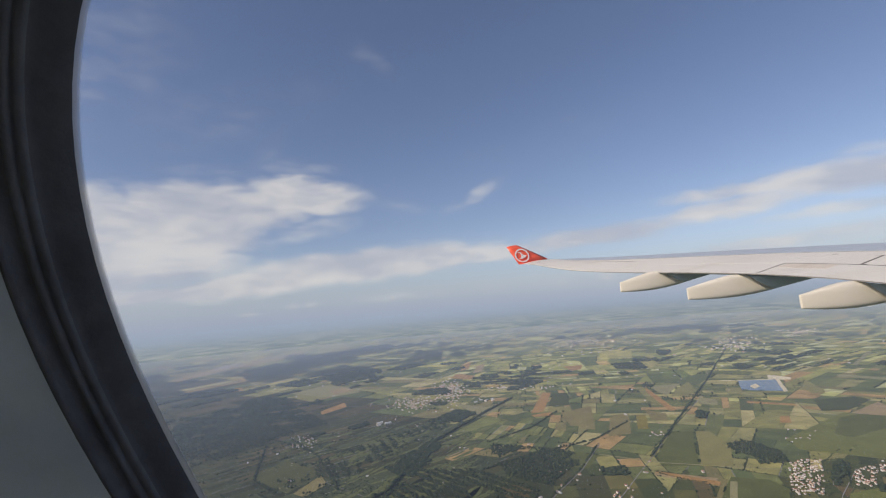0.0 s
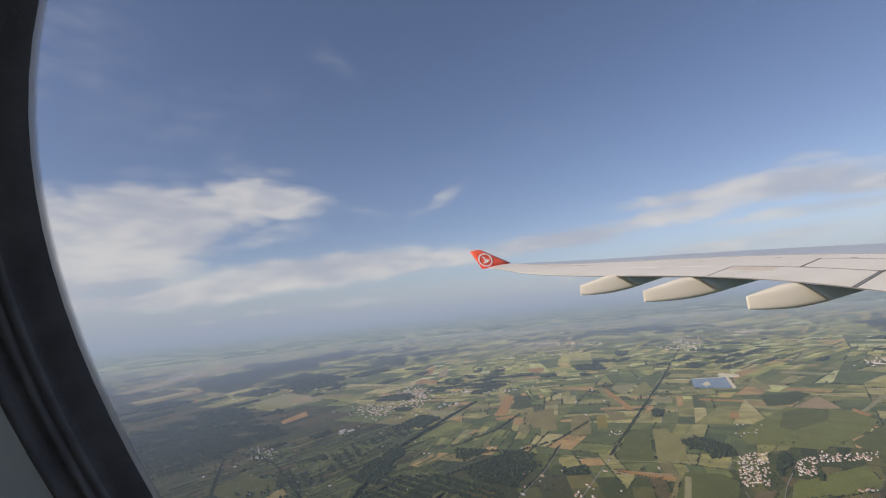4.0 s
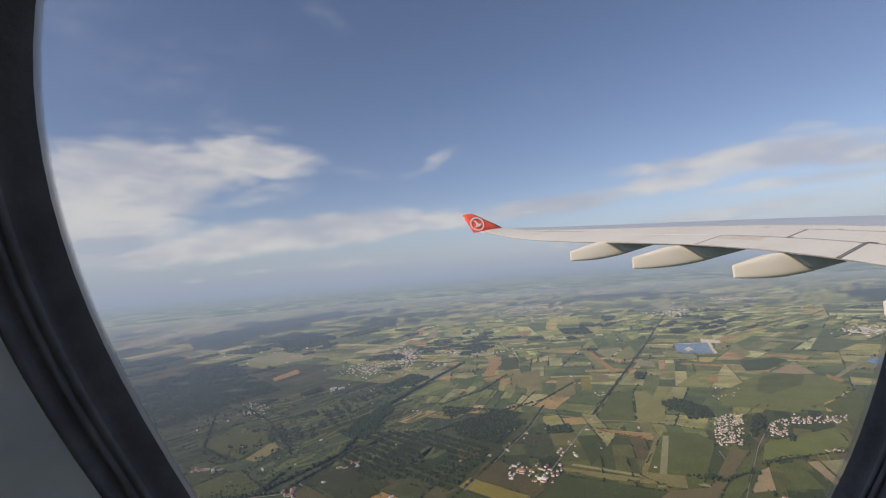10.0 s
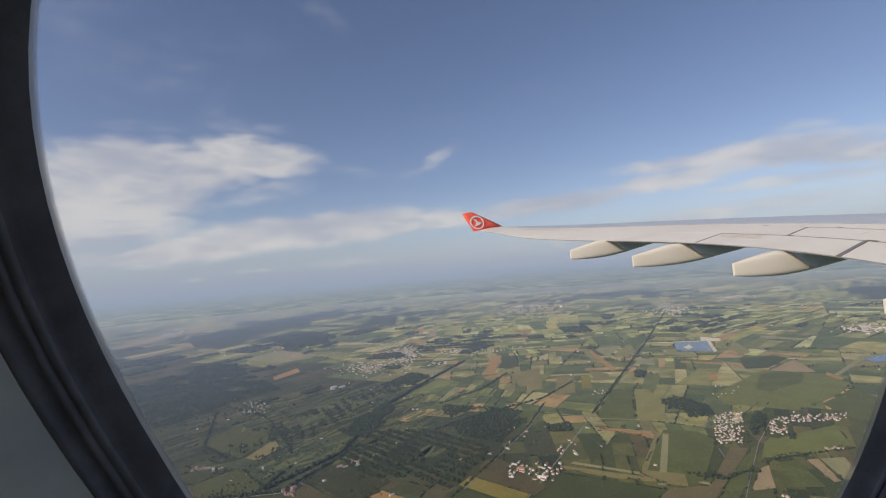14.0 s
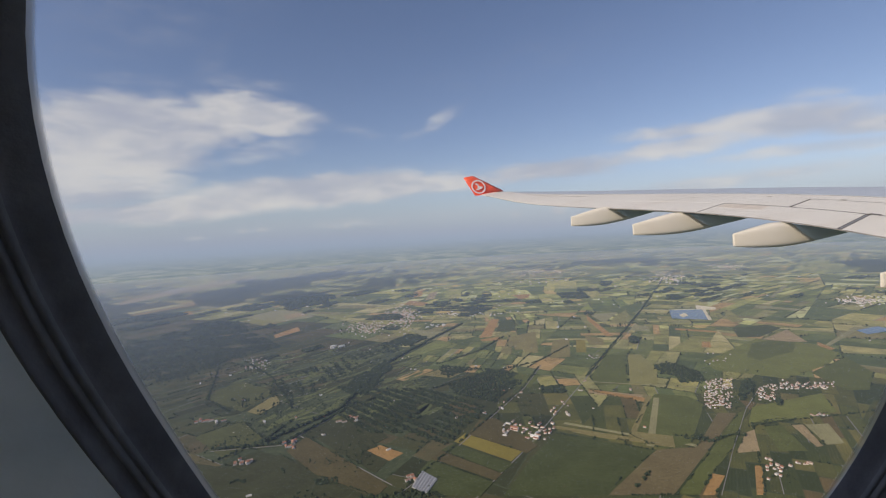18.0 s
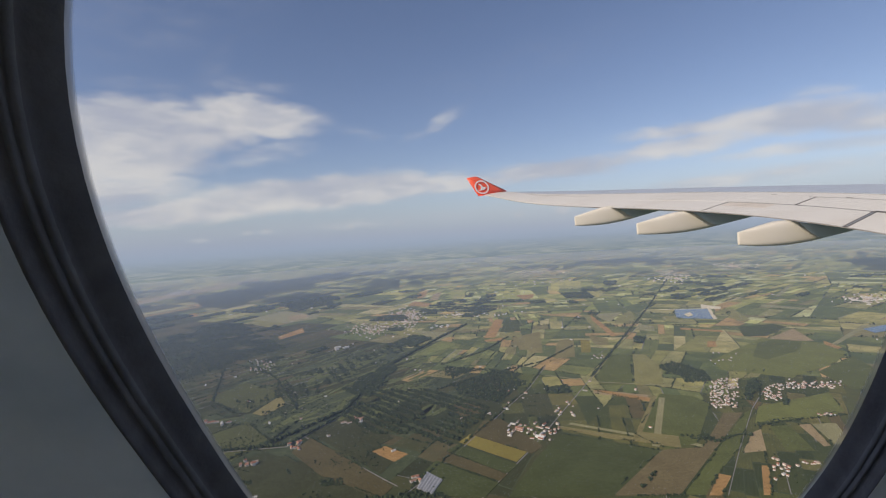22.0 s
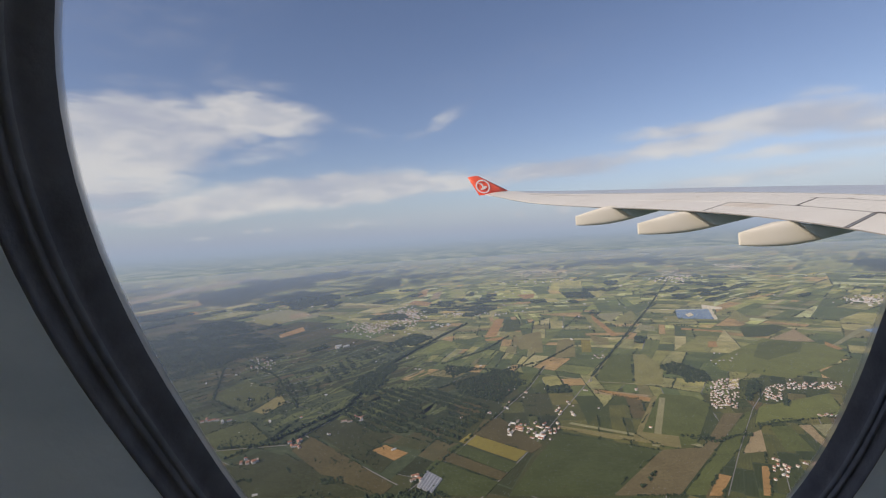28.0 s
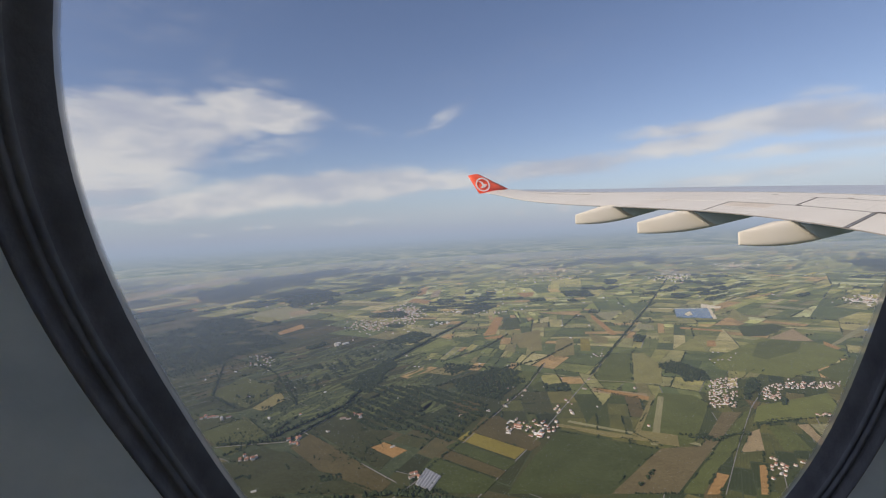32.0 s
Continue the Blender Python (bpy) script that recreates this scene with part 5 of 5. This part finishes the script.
def hoop(k, half_wide, half_high, c, count=96):
    """A window-shaped hoop; k slides its centre from the pane (0) to the lining (1)."""
    u0, v0 = 0.0305 + (0.0263 - 0.0305) * k, -0.0778 + (-0.0748 + 0.0778) * k
    base = cabin(u0, v0, c)
    pts = []
    for i in range(count):
        t = 2 * math.pi * i / count
        a, b = math.cos(t), math.sin(t)
        pts.append(base + fore * half_wide * math.copysign(abs(a) ** (2 / SHAPE), a) + rise * half_high * math.copysign(abs(b) ** (2 / SHAPE), b))
    return pts


window = tagged(new("window_1"), "oval airliner cabin window with dark rubber seal", "window", kind="structure")
pw, ph, lw, lh = 0.125, 0.1793, 0.1310, 0.1830


def gasket(name, profile, mat, label):
    """A band of the seal, from the lining (k = 1) to the pane (k = 0)."""
    rings = [hoop(k, pw + (lw - pw) * k - r * 0.5, ph + (lh - ph) * k - r * 0.5, DEEP + (0.1704 - DEEP) * k - r * 0.6) for k, r in profile]
    part(name, loft(name, rings, mat, caps=False), window, label)


gasket("outer_gasket", [(1.0, 0.0), (0.98, 0.0016), (0.95, 0.0020), (0.90, 0.0010), (0.82, -0.0004), (0.75, -0.0006), (0.72, 0.0)], SEAL, "smooth black rubber outer gasket")
gasket("ribbed_seal", [(0.72, 0.0), (0.695, 0.0009), (0.645, 0.0011), (0.615, -0.0004), (0.60, -0.0005), (0.585, 0.0001), (0.54, 0.0010), (0.50, 0.0009), (0.47, 0.0)], RIB_SHEEN, "rubber seal with two ribs, their sheen painted as lighter grey")
gasket("inner_gasket", [(0.47, 0.0), (0.43, -0.0006), (0.36, -0.0006), (0.24, 0.0002), (0.10, 0.0006), (0.0, 0.0)], SEAL, "smooth black rubber inner gasket")

# the pane's bevelled edge; a blurred reflection is painted as opacity, clear towards the glass
edge = [(0.0014, 0.0010, 0.0, 0.95), (0.0, 0.0, 0.0, 0.95), (-0.0009, -0.0006, 0.0003, 0.88), (-0.0016, -0.0011, 0.0005, 0.70), (-0.0021, -0.0014, 0.0007, 0.36), (-0.0026, -0.0017, 0.0009, 0.0)]
bevel = [[p.lerp(q, 0.78 - 0.24 * math.sin(2 * math.pi * i / 96)) for i, (p, q) in enumerate(zip(hoop(0, pw, ph, DEEP + c), hoop(0, pw + a, ph + b, DEEP + c)))] for a, b, c, _ in edge]
lip = loft("pane_edge", bevel, LIP, caps=False)
fade = lip.attributes.new("rim_reflection", "FLOAT", "POINT")
# weaker on the right, where the reflection hardly shows
fade.data.foreach_set("value", [m * (0.74 - 0.26 * math.cos(2 * math.pi * i / 96)) for *_, m in edge for i in range(96)])
part("pane_edge", lip, window, "pane edge with a blurred pale reflection painted on it")
pane = part("pane", loft("pane", [hoop(0, pw + 0.001, ph + 0.001, DEEP + 0.0021), hoop(0, pw + 0.0014, ph + 0.0014, DEEP + 0.0034)], PANE), window, "clear, slightly milky acrylic pane")
pane.visible_shadow = False

# lining round the window, and plain walls that close the cabin
hw, hh = 1.6, 1.1


def square(k, c, grow=0.0, count=96):
    u0, v0 = 0.0263, -0.0748
    base = cabin(u0, v0, c)
    pts = []
    for i in range(count):
        t = 2 * math.pi * i / count
        a, b = math.cos(t), math.sin(t)
        m = max(abs(a), abs(b))
        pts.append(base + fore * (hw + grow) * a / m + rise * (hh + grow) * b / m)
    return pts


lining = [hoop(1, lw, lh, 0.1704), hoop(1, lw + 0.005, lh + 0.005, 0.1676), hoop(1, lw + 0.03, lh + 0.03, 0.1640), hoop(1, lw + 0.10, lh + 0.10, 0.162), square(1, 0.160), square(1, 0.225),
          hoop(1, lw + 0.14, lh + 0.14, 0.2255), hoop(0, pw + 0.007, ph + 0.007, DEEP + 0.0050), hoop(0, pw + 0.005, ph + 0.005, DEEP + 0.0010), hoop(1, lw + 0.008, lh + 0.008, 0.1733)]
tagged(new("wall_outer", loft("wall_outer", lining + [lining[0]], LINING, caps=False)), "grey plastic cabin wall lining round the window", "wall", kind="structure")


def slab(name, u0, u1, v0, v1, c0, c1, label, category):
    base = cabin(0.0263, -0.0748, 0)
    v = [base + fore * a + rise * b + out_n * c for c in (c0, c1) for b in (v0, v1) for a in (u0, u1)]
    f = [(0, 1, 3, 2), (4, 6, 7, 5), (0, 4, 5, 1), (2, 3, 7, 6), (0, 2, 6, 4), (1, 5, 7, 3)]
    tagged(new(name, mesh_of(name, v, f, LINING)), label, category, kind="structure")


# the unseen far side, its window openings oversized to brighten the lining
slab("wall_inner", -hw, hw, -hh, -0.55, -2.45, -2.4, "plain grey cabin wall below the unseen openings", "wall")
slab("wall_inner", -hw, hw, 0.75, hh, -2.45, -2.4, "plain grey cabin wall above the unseen openings", "wall")
for a in (-1.6, -0.86, -0.06, 0.74, 1.48):
    slab("wall_inner", a, a + 0.12, -0.548, 0.748, -2.45, -2.4, "plain grey pier between the unseen openings", "wall")
# unseen slabs added to keep outside light out of the cabin
slab("floor", -hw, hw, -hh - 0.05, -hh - 0.002, -2.4, 0.22, "plain grey cabin floor", "floor")
slab("ceiling", -hw, hw, hh + 0.002, hh + 0.05, -2.4, 0.22, "plain grey cabin ceiling", "ceiling")
slab("wall_rear", -hw - 0.05, -hw - 0.002, -hh, hh, -2.4, 0.22, "plain grey end slab closing the unseen cabin", "wall")
slab("wall_front", hw + 0.002, hw + 0.05, -hh, hh, -2.4, 0.22, "plain grey end slab closing the unseen cabin", "wall")

# the hull ahead of the window, which carries the wing
hull = []
for a in (1.7, 2.0, 6.0, 10.0, 14.0, 18.0, 18.2):
    r = 2.82 if 1.8 < a < 18.1 else 2.7
    mid_c = cabin(0.0263, -0.0748, -2.55) + fore * a
    hull.append([mid_c + rise * r * math.sin(2 * math.pi * i / 48) + out_n * r * math.cos(2 * math.pi * i / 48) for i in range(48)])
tagged(new("fuselage", loft("fuselage", hull, FAIRING_PAINT)), "plain white hull of the airliner carrying the wing", "fuselage", kind="structure")
